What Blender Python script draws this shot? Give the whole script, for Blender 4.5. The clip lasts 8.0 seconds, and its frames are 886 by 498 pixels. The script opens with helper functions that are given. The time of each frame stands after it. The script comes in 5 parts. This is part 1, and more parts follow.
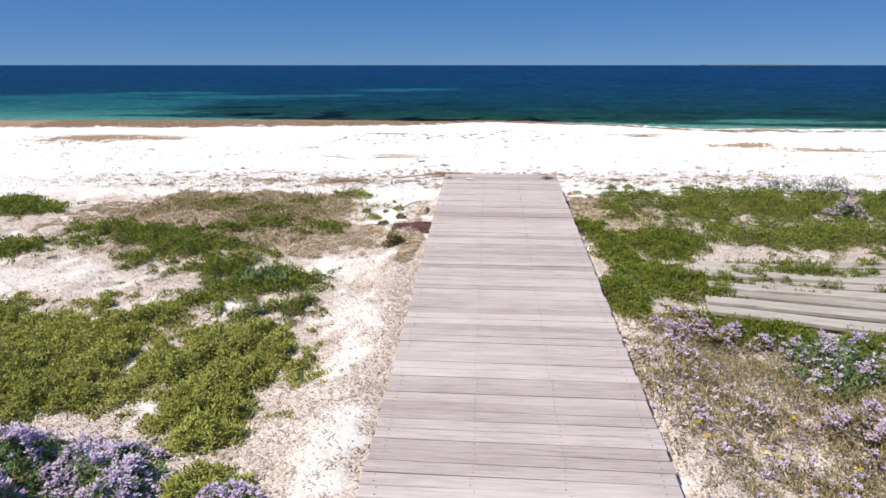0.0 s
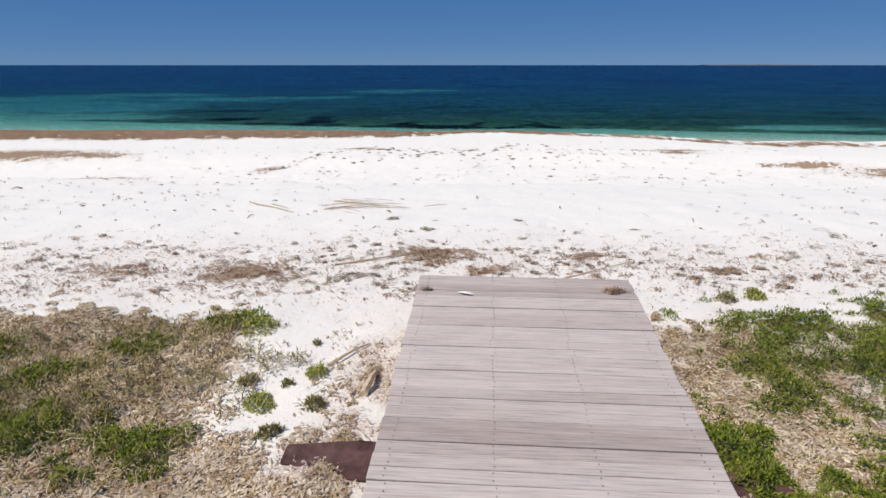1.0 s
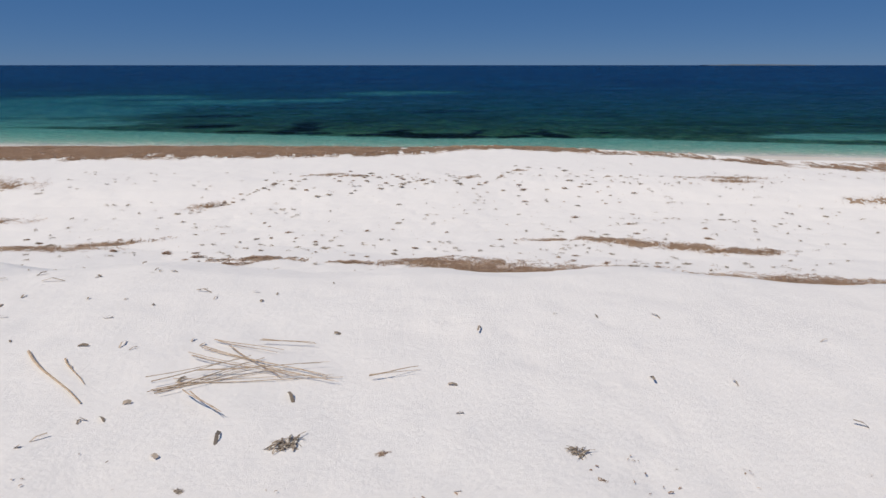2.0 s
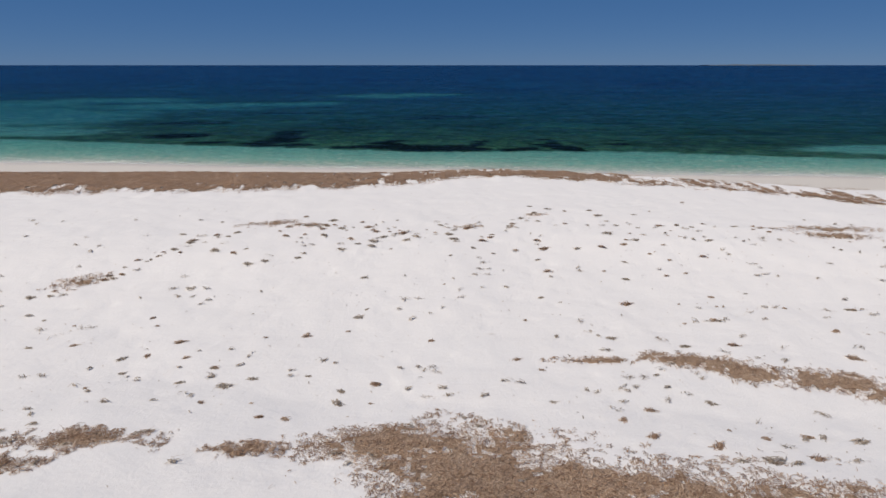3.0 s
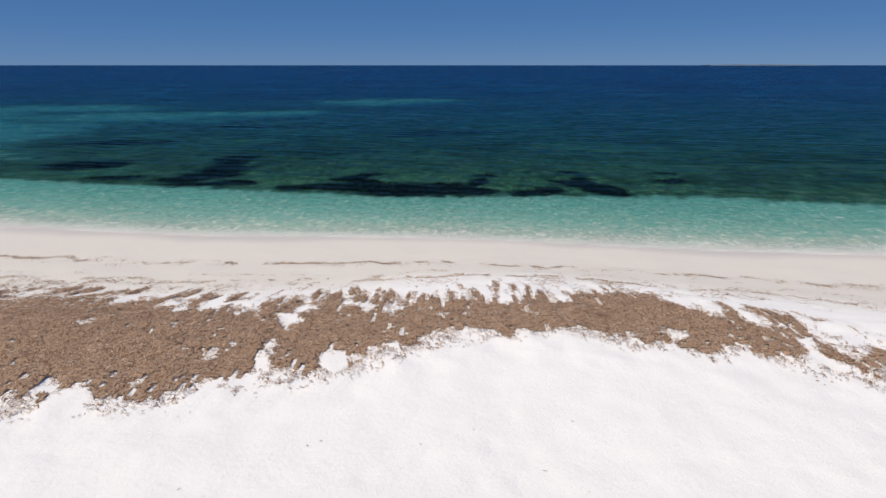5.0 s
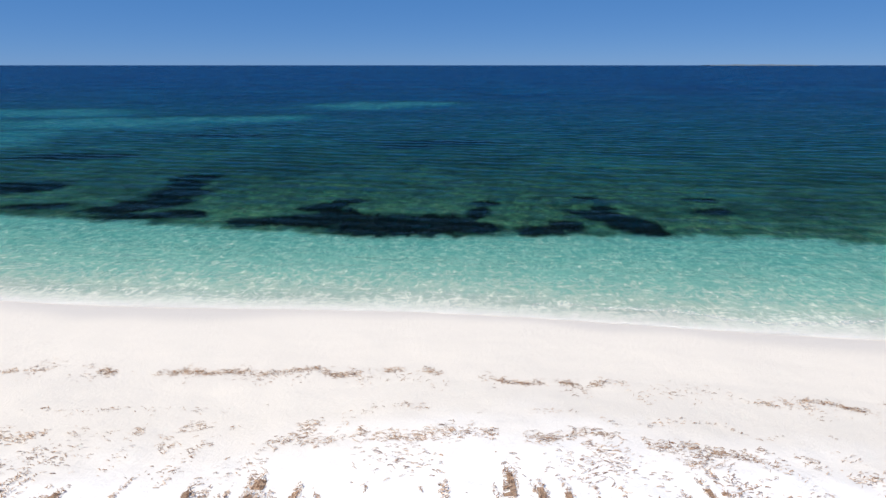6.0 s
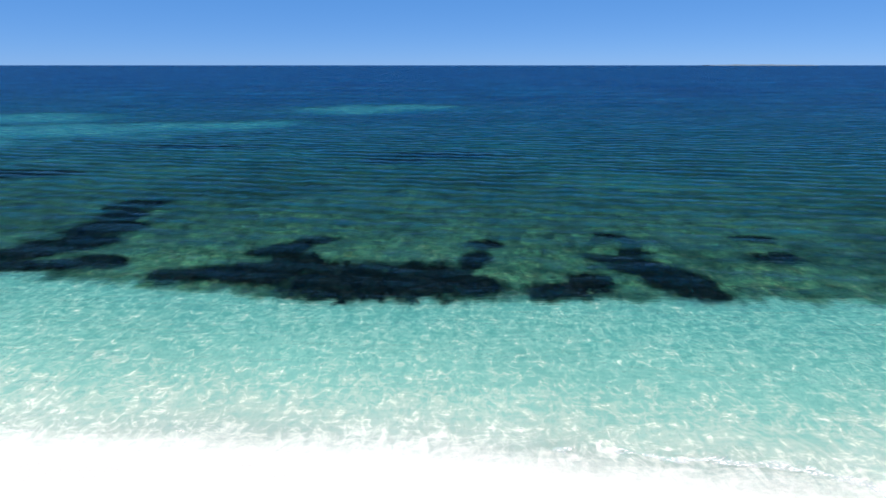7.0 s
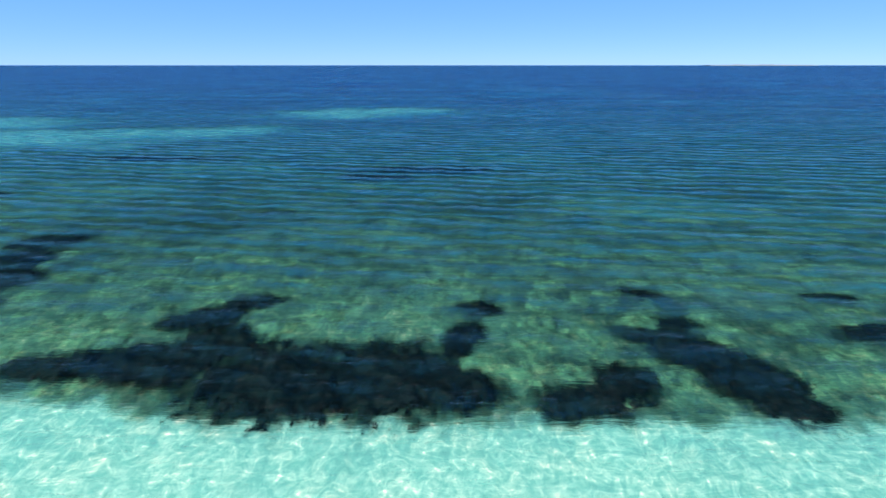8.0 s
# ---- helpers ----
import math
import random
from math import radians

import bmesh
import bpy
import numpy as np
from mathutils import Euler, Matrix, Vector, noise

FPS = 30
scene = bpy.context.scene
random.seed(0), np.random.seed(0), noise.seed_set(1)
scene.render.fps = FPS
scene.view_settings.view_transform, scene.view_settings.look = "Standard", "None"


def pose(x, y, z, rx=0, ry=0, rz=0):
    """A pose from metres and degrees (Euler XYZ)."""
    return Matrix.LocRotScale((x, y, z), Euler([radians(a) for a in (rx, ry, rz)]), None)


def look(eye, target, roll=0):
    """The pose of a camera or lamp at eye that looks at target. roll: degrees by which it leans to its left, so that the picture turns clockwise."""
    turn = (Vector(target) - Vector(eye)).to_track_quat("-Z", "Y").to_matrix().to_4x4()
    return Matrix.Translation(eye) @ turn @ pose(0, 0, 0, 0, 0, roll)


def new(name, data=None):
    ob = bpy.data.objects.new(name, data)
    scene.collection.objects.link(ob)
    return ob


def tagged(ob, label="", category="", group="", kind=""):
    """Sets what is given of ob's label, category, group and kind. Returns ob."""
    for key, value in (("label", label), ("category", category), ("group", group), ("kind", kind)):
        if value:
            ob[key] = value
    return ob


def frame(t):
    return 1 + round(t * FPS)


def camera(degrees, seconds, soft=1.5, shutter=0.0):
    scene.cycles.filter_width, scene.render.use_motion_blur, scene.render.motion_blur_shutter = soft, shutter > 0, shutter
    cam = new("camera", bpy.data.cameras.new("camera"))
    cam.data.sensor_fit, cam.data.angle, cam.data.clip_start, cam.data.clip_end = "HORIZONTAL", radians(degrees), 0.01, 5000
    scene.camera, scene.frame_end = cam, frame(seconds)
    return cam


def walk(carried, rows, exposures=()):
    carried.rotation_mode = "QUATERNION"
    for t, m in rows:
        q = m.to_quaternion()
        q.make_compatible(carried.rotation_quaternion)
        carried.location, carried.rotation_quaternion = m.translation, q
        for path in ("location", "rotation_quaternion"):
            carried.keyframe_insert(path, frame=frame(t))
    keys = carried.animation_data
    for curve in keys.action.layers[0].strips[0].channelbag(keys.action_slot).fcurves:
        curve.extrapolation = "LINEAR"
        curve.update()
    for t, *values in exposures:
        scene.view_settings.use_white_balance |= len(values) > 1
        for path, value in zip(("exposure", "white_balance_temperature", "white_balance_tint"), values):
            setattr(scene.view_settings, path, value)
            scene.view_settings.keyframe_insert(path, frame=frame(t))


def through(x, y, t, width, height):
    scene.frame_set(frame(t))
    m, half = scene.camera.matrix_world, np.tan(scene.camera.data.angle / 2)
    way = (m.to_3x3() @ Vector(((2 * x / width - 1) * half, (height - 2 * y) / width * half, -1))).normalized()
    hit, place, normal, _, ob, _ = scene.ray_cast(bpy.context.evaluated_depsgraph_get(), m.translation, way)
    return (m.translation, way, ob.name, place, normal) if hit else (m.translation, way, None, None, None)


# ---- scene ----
# ======== camera: a drone flies level over a boardwalk, the beach and out to sea ========
cam = camera(72.0, 8.0)


def drone(t):
    s = t / 8
    x = 1.843 * s + 1.322 * s**2 - 2.884 * s**3 + 2.26 * s**4
    y = 5.5 * t - 1.629 * s * (1 - s) - 3.557 * s * (1 - s) * (1 - 2 * s)
    z = 4.7 + 0.216 * s + 2.318 * s**2 - 1.465 * s**3
    return pose(x, y, z, 73.16, 0, 0)


walk(cam, [(t / 4, drone(t / 4)) for t in range(33)],
     exposures=[(0.0, 0.14, 6850, 9), (0.9, -0.12, 6900, 9.5), (1.6, -0.45, 7000, 11), (4.2, -0.55, 7000, 12), (5.4, 0.01, 6950, 11), (6.1, 0.27, 6700, 10), (6.6, 0.51, 6650, 10), (7.4, 0.97, 6900, 11), (8.0, 1.38, 7400, 13)])

# ======== light ========
SUN_EL, SUN_AZ = 58.0, -118.0          # degrees; azimuth from +y towards +x
world = bpy.data.worlds.new("sky")
scene.world = world
world.use_nodes = True
wn = world.node_tree.nodes
sky = wn.new("ShaderNodeTexSky")
sky.sky_type = "NISHITA"
sky.sun_disc = False
sky.sun_elevation, sky.sun_rotation = radians(SUN_EL), radians(SUN_AZ)
sky.altitude, sky.air_density, sky.dust_density, sky.ozone_density = 800.0, 0.45, 0.12, 4.0
wn["Background"].inputs["Strength"].default_value = 0.077
# very clear air over open sea: an even, deep blue down to a thin pale horizon
clear_air = wn.new("ShaderNodeMix")
clear_air.data_type = "RGBA"
clear_air.inputs[0].default_value = 0.66
clear_air.inputs[7].default_value = (0.4, 2.33, 6.6, 1)
world.node_tree.links.new(sky.outputs[0], clear_air.inputs[6])
world.node_tree.links.new(clear_air.outputs[2], wn["Background"].inputs["Color"])
sun = new("sun", bpy.data.lights.new("sun", "SUN"))
sun.data.energy, sun.data.angle, sun.data.color = 4.5, radians(0.53), (1.0, 0.935, 0.83)
ce = math.cos(radians(SUN_EL))
sun_dir = Vector((math.sin(radians(SUN_AZ)) * ce, math.cos(radians(SUN_AZ)) * ce, math.sin(radians(SUN_EL))))
sun.matrix_world = look(sun_dir * 60, (0, 0, 0))


# ======== materials ========
class Nodes:
    """A short way to write node materials."""

    def __init__(self, name):
        self.mat = bpy.data.materials.new(name)
        self.mat.use_nodes = True
        self.tree = self.mat.node_tree
        self.bsdf = self.tree.nodes["Principled BSDF"]
        self.out = self.tree.nodes["Material Output"]

    def add(self, kind, **props):
        n = self.tree.nodes.new("ShaderNode" + kind)
        for k, v in props.items():
            setattr(n, k, v)
        return n

    def put(self, socket, v):
        if isinstance(v, bpy.types.NodeSocket):
            self.tree.links.new(v, socket)
        elif isinstance(v, (tuple, list)) and len(v) == 3 and socket.type == "RGBA":
            socket.default_value = (*v, 1)
        else:
            socket.default_value = v

    def place(self, scale=(1, 1, 1), world_space=True):
        src = self.add("NewGeometry").outputs["Position"] if world_space else self.add("TexCoord").outputs["Object"]
        m = self.add("Mapping")
        self.put(m.inputs["Vector"], src)
        m.inputs["Scale"].default_value = scale
        return m.outputs[0]

    def noise(self, scale, detail=4.0, rough=0.55, at=None, distort=0.0):
        n = self.add("TexNoise")
        if at is not None:
            self.put(n.inputs["Vector"], at)
        for k, v in (("Scale", scale), ("Detail", detail), ("Roughness", rough), ("Distortion", distort)):
            n.inputs[k].default_value = v
        return n.outputs["Fac"]

    def ramp(self, fac, *stops):
        r = self.add("ValToRGB")
        self.put(r.inputs["Fac"], fac)
        el = r.color_ramp.elements
        while len(el) < len(stops):
            el.new(0.5)
        for e, (p, c) in zip(el, stops):
            e.position = p
            e.color = (*c, 1) if isinstance(c, (tuple, list)) else (c, c, c, 1)
        return r.outputs["Color"]

    def mix(self, fac, a, b, blend="MIX"):
        m = self.add("Mix", data_type="RGBA", blend_type=blend)
        for sock, v in ((m.inputs[0], fac), (m.inputs[6], a), (m.inputs[7], b)):
            self.put(sock, v)
        return m.outputs[2]

    def math(self, op, a, b=0.0, clamp=False):
        m = self.add("Math", operation=op, use_clamp=clamp)
        self.put(m.inputs[0], a)
        self.put(m.inputs[1], b)
        return m.outputs[0]

    def bump(self, height, strength=0.5, dist=0.02, normal=None):
        b = self.add("Bump")
        self.put(b.inputs["Height"], height)
        b.inputs["Strength"].default_value, b.inputs["Distance"].default_value = strength, dist
        if normal is not None:
            self.put(b.inputs["Normal"], normal)
        return b.outputs[0]

    def island(self):
        return self.add("NewGeometry").outputs["Random Per Island"]

    def attr(self, name):
        return self.add("Attribute", attribute_name=name).outputs["Fac"]

    def done(self, color=None, rough=0.8, normal=None, spec=0.3):
        if color is not None:
            self.put(self.bsdf.inputs["Base Color"], color)
        self.put(self.bsdf.inputs["Roughness"], rough)
        self.bsdf.inputs["Specular IOR Level"].default_value = spec
        if normal is not None:
            self.put(self.bsdf.inputs["Normal"], normal)
        return self.mat


def ground_material():
    n = Nodes("sand")
    fine, mid, big = n.noise(900, 2, 0.6, n.place()), n.noise(14, 5, 0.6, n.place()), n.noise(0.7, 4, 0.5, n.place())
    sand = n.mix(n.ramp(fine, (0.3, 0.0), (0.7, 1.0)), (0.76, 0.74, 0.725), (0.90, 0.89, 0.885))
    sand = n.mix(n.ramp(mid, (0.35, 0.0), (0.75, 0.35)), sand, (0.80, 0.765, 0.735))
    sand = n.mix(n.ramp(big, (0.4, 0.0), (0.7, 0.25)), sand, (0.84, 0.83, 0.82))
    # dune soil with plant litter ground into it
    soil = n.mix(n.ramp(n.noise(55, 4, 0.7, n.place()), (0.38, 0.0), (0.62, 1.0)), (0.42, 0.32, 0.27), (0.80, 0.72, 0.67))
    sand = n.mix(n.attr("litter"), sand, soil)
    # sand darkened by the swash
    sand = n.mix(n.attr("damp"), sand, n.mix(1.0, sand, (0.82, 0.785, 0.725), "MULTIPLY"))
    sand = n.mix(n.attr("wet"), sand, (0.54, 0.51, 0.48))
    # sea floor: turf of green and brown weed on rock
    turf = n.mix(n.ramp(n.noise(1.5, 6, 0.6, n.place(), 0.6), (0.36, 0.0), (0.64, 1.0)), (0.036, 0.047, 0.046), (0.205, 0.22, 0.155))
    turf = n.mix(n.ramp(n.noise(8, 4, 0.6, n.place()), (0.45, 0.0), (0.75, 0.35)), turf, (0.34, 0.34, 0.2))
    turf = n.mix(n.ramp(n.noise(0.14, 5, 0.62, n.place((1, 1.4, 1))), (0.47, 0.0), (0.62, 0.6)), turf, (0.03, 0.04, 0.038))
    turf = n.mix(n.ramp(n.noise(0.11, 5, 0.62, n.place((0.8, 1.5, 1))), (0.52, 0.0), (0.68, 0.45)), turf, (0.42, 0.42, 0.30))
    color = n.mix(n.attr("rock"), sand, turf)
    # dark seagrass rooted in the sea floor
    weed = n.math("MULTIPLY", n.attr("weed"), n.ramp(n.noise(2.2, 4, 0.6, n.place()), (0.3, 0.55), (0.5, 1.0)))
    color = n.mix(weed, color, (0.012, 0.015, 0.012))
    h = n.math("ADD", n.math("MULTIPLY", fine, 0.15), n.math("MULTIPLY", mid, 1.0))
    return n.done(color, n.math("SUBTRACT", 0.95, n.math("MULTIPLY", n.attr("wet"), 0.5)), n.bump(h, 0.5, 0.02), 0.2)


def water_material():
    n = Nodes("sea_water")
    n.tree.nodes.remove(n.bsdf)

    def swell(scale, turn, distortion, detail):
        turned = n.add("Mapping")
        n.put(turned.inputs["Vector"], n.add("NewGeometry").outputs["Position"])
        turned.inputs["Rotation"].default_value = (0, 0, radians(turn))
        band = n.add("TexWave", wave_type="BANDS", bands_direction="Y", wave_profile="SIN")
        n.put(band.inputs["Vector"], turned.outputs[0])
        for k, v in (("Scale", scale), ("Distortion", distortion), ("Detail", detail), ("Detail Scale", 1.3), ("Detail Roughness", 0.62)):
            band.inputs[k].default_value = v
        return band.outputs["Fac"]

    wave, short = swell(0.105, 13, 5.0, 3.0), swell(0.25, 10, 5.5, 2.5)
    ripple = n.noise(1.0, 5, 0.6, n.place((0.55, 2.6, 1.0)), 0.5)
    chop = n.noise(3.0, 4, 0.6, n.place((1.5, 0.9, 1.0)), 1.2)
    fine = n.ramp(n.noise(1.0, 4, 0.65, n.place((1.1, 6.0, 1.0)), 0.6), (0.38, 0.0), (0.62, 1.0))
    # stretches of rougher and calmer water
    gusts = n.ramp(n.noise(0.06, 3, 0.5, n.place((0.6, 1.5, 1))), (0.36, 0.45), (0.62, 1.0))
    # bright wandering lines of gathered sunlight over the shallow floor, painted into the tint
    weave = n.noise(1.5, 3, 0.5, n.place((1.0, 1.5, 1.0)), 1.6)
    painted_caustics = n.ramp(n.math("ABSOLUTE", n.math("SUBTRACT", weave, 0.5)), (0.0, 1.0), (0.035, 0.35), (0.09, 0.0))
    # thickness varied under crests and troughs, painting light and dark ripples into the tint
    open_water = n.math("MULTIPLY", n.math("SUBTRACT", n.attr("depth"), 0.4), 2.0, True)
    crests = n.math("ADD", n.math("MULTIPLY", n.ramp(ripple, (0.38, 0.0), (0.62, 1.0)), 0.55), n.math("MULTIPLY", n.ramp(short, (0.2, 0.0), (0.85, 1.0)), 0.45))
    # chop thins the tint over the shallows, painting mottled sunlight on the floor
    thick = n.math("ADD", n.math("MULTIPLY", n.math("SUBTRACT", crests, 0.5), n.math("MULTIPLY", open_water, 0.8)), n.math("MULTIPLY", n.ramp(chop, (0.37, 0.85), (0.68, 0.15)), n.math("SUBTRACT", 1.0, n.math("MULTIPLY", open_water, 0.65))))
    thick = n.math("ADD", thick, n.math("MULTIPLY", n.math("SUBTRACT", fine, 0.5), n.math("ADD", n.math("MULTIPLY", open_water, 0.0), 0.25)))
    thick = n.math("SUBTRACT", thick, n.math("MULTIPLY", n.math("MULTIPLY", painted_caustics, 0.29), n.math("SUBTRACT", 1.0, open_water)))
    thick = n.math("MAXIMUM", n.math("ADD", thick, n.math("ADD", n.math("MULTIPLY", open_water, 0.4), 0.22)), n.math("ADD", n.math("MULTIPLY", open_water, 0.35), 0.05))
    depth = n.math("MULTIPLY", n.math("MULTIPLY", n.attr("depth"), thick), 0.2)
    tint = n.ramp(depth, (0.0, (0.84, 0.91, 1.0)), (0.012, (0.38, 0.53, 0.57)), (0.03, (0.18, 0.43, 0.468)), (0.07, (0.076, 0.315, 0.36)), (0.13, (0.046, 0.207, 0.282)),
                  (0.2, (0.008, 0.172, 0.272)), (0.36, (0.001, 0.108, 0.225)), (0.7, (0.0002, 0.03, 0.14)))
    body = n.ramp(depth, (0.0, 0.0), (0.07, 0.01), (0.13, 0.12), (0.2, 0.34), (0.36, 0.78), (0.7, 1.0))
    steep = n.math("MULTIPLY", n.math("ADD", n.math("MULTIPLY", wave, 0.15), n.math("MULTIPLY", short, 0.11)), n.math("MULTIPLY", open_water, gusts))
    h = n.math("ADD", n.math("ADD", n.math("MULTIPLY", ripple, 0.06), n.math("ADD", n.math("MULTIPLY", chop, 0.016), n.math("MULTIPLY", fine, 0.012))), steep)
    normal = n.bump(h, 1.0, 1.0)
    clear = n.add("BsdfRefraction")
    clear.inputs["IOR"].default_value, clear.inputs["Roughness"].default_value = 1.33, 0.0
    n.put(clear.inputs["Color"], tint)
    n.put(clear.inputs["Normal"], normal)
    deep = n.add("BsdfDiffuse")
    deep_color = n.mix(n.ramp(n.noise(0.05, 5, 0.6, n.place((0.5, 1.6, 1))), (0.4, 0.0), (0.65, 1.0)), (0.0005, 0.0165, 0.086), (0.0008, 0.039, 0.126))
    # light and dark streaks of far waves, painted into the deep colour
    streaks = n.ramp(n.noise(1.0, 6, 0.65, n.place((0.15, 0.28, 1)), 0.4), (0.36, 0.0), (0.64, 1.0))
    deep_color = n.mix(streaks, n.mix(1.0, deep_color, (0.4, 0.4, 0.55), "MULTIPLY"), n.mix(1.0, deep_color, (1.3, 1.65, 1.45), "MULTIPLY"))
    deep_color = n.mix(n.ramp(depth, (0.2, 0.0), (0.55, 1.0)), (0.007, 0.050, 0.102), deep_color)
    # ripples, lit crests and dim troughs, their light put into the colour too
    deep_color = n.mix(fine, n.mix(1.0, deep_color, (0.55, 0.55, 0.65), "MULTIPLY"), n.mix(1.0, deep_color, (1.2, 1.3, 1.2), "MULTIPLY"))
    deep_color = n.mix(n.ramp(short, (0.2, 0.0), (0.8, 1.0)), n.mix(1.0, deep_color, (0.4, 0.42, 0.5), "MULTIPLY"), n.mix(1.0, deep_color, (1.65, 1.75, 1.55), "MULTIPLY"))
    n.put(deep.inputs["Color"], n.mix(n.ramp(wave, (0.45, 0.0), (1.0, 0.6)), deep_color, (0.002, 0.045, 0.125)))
    n.put(deep.inputs["Normal"], normal)
    gloss = n.add("BsdfGlossy")
    n.put(gloss.inputs["Color"], (1, 1, 1))
    gloss.inputs["Roughness"].default_value = 0.08
    n.put(gloss.inputs["Normal"], normal)
    fres = n.add("Fresnel")
    fres.inputs["IOR"].default_value = 1.33
    n.put(fres.inputs["Normal"], normal)
    a, b = n.add("MixShader"), n.add("MixShader")
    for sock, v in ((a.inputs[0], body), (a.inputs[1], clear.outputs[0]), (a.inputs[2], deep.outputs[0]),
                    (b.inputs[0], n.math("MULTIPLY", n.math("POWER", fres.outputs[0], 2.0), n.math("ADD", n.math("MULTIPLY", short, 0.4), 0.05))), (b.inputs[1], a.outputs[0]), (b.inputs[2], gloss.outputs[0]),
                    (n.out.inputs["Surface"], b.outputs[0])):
        n.put(sock, v)
    return n.mat


def leaf_material(name, stops, rough=0.6, through=0.25):
    n = Nodes(name)
    c = n.ramp(n.island(), *stops)
    c = n.mix(n.ramp(n.noise(1.3, 3, 0.6, n.place()), (0.36, 0.0), (0.66, 0.5)), c, stops[0][1])
    c = n.mix(n.ramp(n.noise(4.5, 3, 0.6, n.place()), (0.45, 0.0), (0.72, 0.45)), c, stops[-1][1])
    n.done(c, rough, None, 0.25)
    if through:
        glow, both = n.add("BsdfTranslucent"), n.add("MixShader")
        n.put(glow.inputs["Color"], c)
        for sock, v in ((both.inputs[0], through), (both.inputs[1], n.bsdf.outputs[0]), (both.inputs[2], glow.outputs[0]), (n.out.inputs["Surface"], both.outputs[0])):
            n.put(sock, v)
    return n.mat


def plank_material(name, dark, light, warm):
    n = Nodes(name)
    rnd = n.add("ObjectInfo").outputs["Random"]
    off = n.add("CombineXYZ")
    n.put(off.inputs[2], n.math("MULTIPLY", rnd, 40.0))
    src = n.add("VectorMath", operation="ADD")
    n.put(src.inputs[0], n.add("TexCoord").outputs["Object"])
    n.put(src.inputs[1], off.outputs[0])
    m = n.add("Mapping")
    n.put(m.inputs["Vector"], src.outputs[0])
    m.inputs["Scale"].default_value = (1.2, 40, 10)
    grain = n.noise(2.5, 5, 0.65, m.outputs[0], 0.3)
    m2 = n.add("Mapping")
    n.put(m2.inputs["Vector"], src.outputs[0])
    m2.inputs["Scale"].default_value = (3, 6, 6)
    stain = n.noise(1.6, 4, 0.6, m2.outputs[0])
    c = n.mix(n.ramp(grain, (0.3, 0.0), (0.72, 1.0)), dark, light)
    c = n.mix(n.ramp(stain, (0.42, 0.0), (0.72, 0.55)), c, warm)
    c = n.mix(n.ramp(rnd, (0.0, 0.0), (0.35, 0.15), (0.7, 0.5), (1.0, 1.0)), c, n.mix(1.0, c, (0.70, 0.665, 0.66), "MULTIPLY"))
    worn = n.noise(1.1, 4, 0.55, n.place((0.6, 1.4, 1)))
    c = n.mix(n.ramp(worn, (0.5, 0.0), (0.72, 0.45)), c, light)
    return n.done(c, 0.85, n.bump(grain, 0.5, 0.004), 0.2)


def plain_material(name, a, b, scale=20.0, rough=0.8, bumped=0.4):
    n = Nodes(name)
    f = n.noise(scale, 5, 0.6, n.place())
    return n.done(n.mix(n.ramp(f, (0.35, 0.0), (0.65, 1.0)), a, b), rough, n.bump(f, bumped, 0.01), 0.25)


SAND, WATER = ground_material(), water_material()
GREEN = leaf_material("green_leaf", ((0.0, (0.14, 0.16, 0.025)), (0.5, (0.37, 0.385, 0.075)), (1.0, (0.62, 0.60, 0.19))))
DEEP_GREEN = leaf_material("deep_green_leaf", ((0.0, (0.05, 0.085, 0.009)), (0.5, (0.15, 0.215, 0.02)), (1.0, (0.42, 0.43, 0.07))))
BLUE_GREEN = leaf_material("blue_green_leaf", ((0.0, (0.09, 0.155, 0.05)), (0.6, (0.17, 0.26, 0.095)), (1.0, (0.34, 0.41, 0.20))))
OLIVE = leaf_material("olive_leaf", ((0.0, (0.15, 0.13, 0.045)), (0.5, (0.29, 0.245, 0.09)), (1.0, (0.52, 0.43, 0.23))))
PETAL = leaf_material("lilac_petal", ((0.0, (0.45, 0.31, 0.53)), (0.5, (0.69, 0.55, 0.73)), (1.0, (0.90, 0.83, 0.90))))
YELLOW = leaf_material("yellow_petal", ((0.0, (0.7, 0.5, 0.02)), (1.0, (0.8, 0.62, 0.05))))
DRY = leaf_material("dry_litter", ((0.0, (0.33, 0.23, 0.18)), (0.3, (0.60, 0.48, 0.40)), (0.65, (0.78, 0.68, 0.62)), (1.0, (0.86, 0.82, 0.79))))
TAN = leaf_material("tan_litter", ((0.0, (0.27, 0.17, 0.085)), (0.35, (0.52, 0.38, 0.235)), (0.7, (0.74, 0.59, 0.42)), (1.0, (0.89, 0.82, 0.70))))
WRACK = leaf_material("dead_seagrass", ((0.0, (0.17, 0.095, 0.06)), (0.4, (0.40, 0.26, 0.17)), (0.8, (0.56, 0.40, 0.285)), (1.0, (0.72, 0.58, 0.46))))
GREYWRACK = leaf_material("bleached_seagrass", ((0.0, (0.24, 0.195, 0.15)), (0.5, (0.43, 0.35, 0.275)), (1.0, (0.64, 0.55, 0.46))))
MEADOW = leaf_material("living_seagrass", ((0.0, (0.002, 0.002, 0.004)), (0.6, (0.004, 0.004, 0.007)), (1.0, (0.008, 0.008, 0.012))), 0.7, 0.0)
# dead stems, coloured darker for the shade in gaps between leaves
THATCH = plain_material("plant_thatch", (0.07, 0.065, 0.025), (0.24, 0.21, 0.10), 40)
DARKBED = plain_material("dark_matted_seagrass", (0.25, 0.17, 0.115), (0.58, 0.43, 0.31), 70, 0.9, 1.0)
MATTED = plain_material("matted_seagrass", (0.17, 0.10, 0.065), (0.54, 0.375, 0.26), 60, 0.9, 1.0)
BOARD = plank_material("weathered_board", (0.35, 0.30, 0.295), (0.67, 0.605, 0.60), (0.62, 0.52, 0.50))
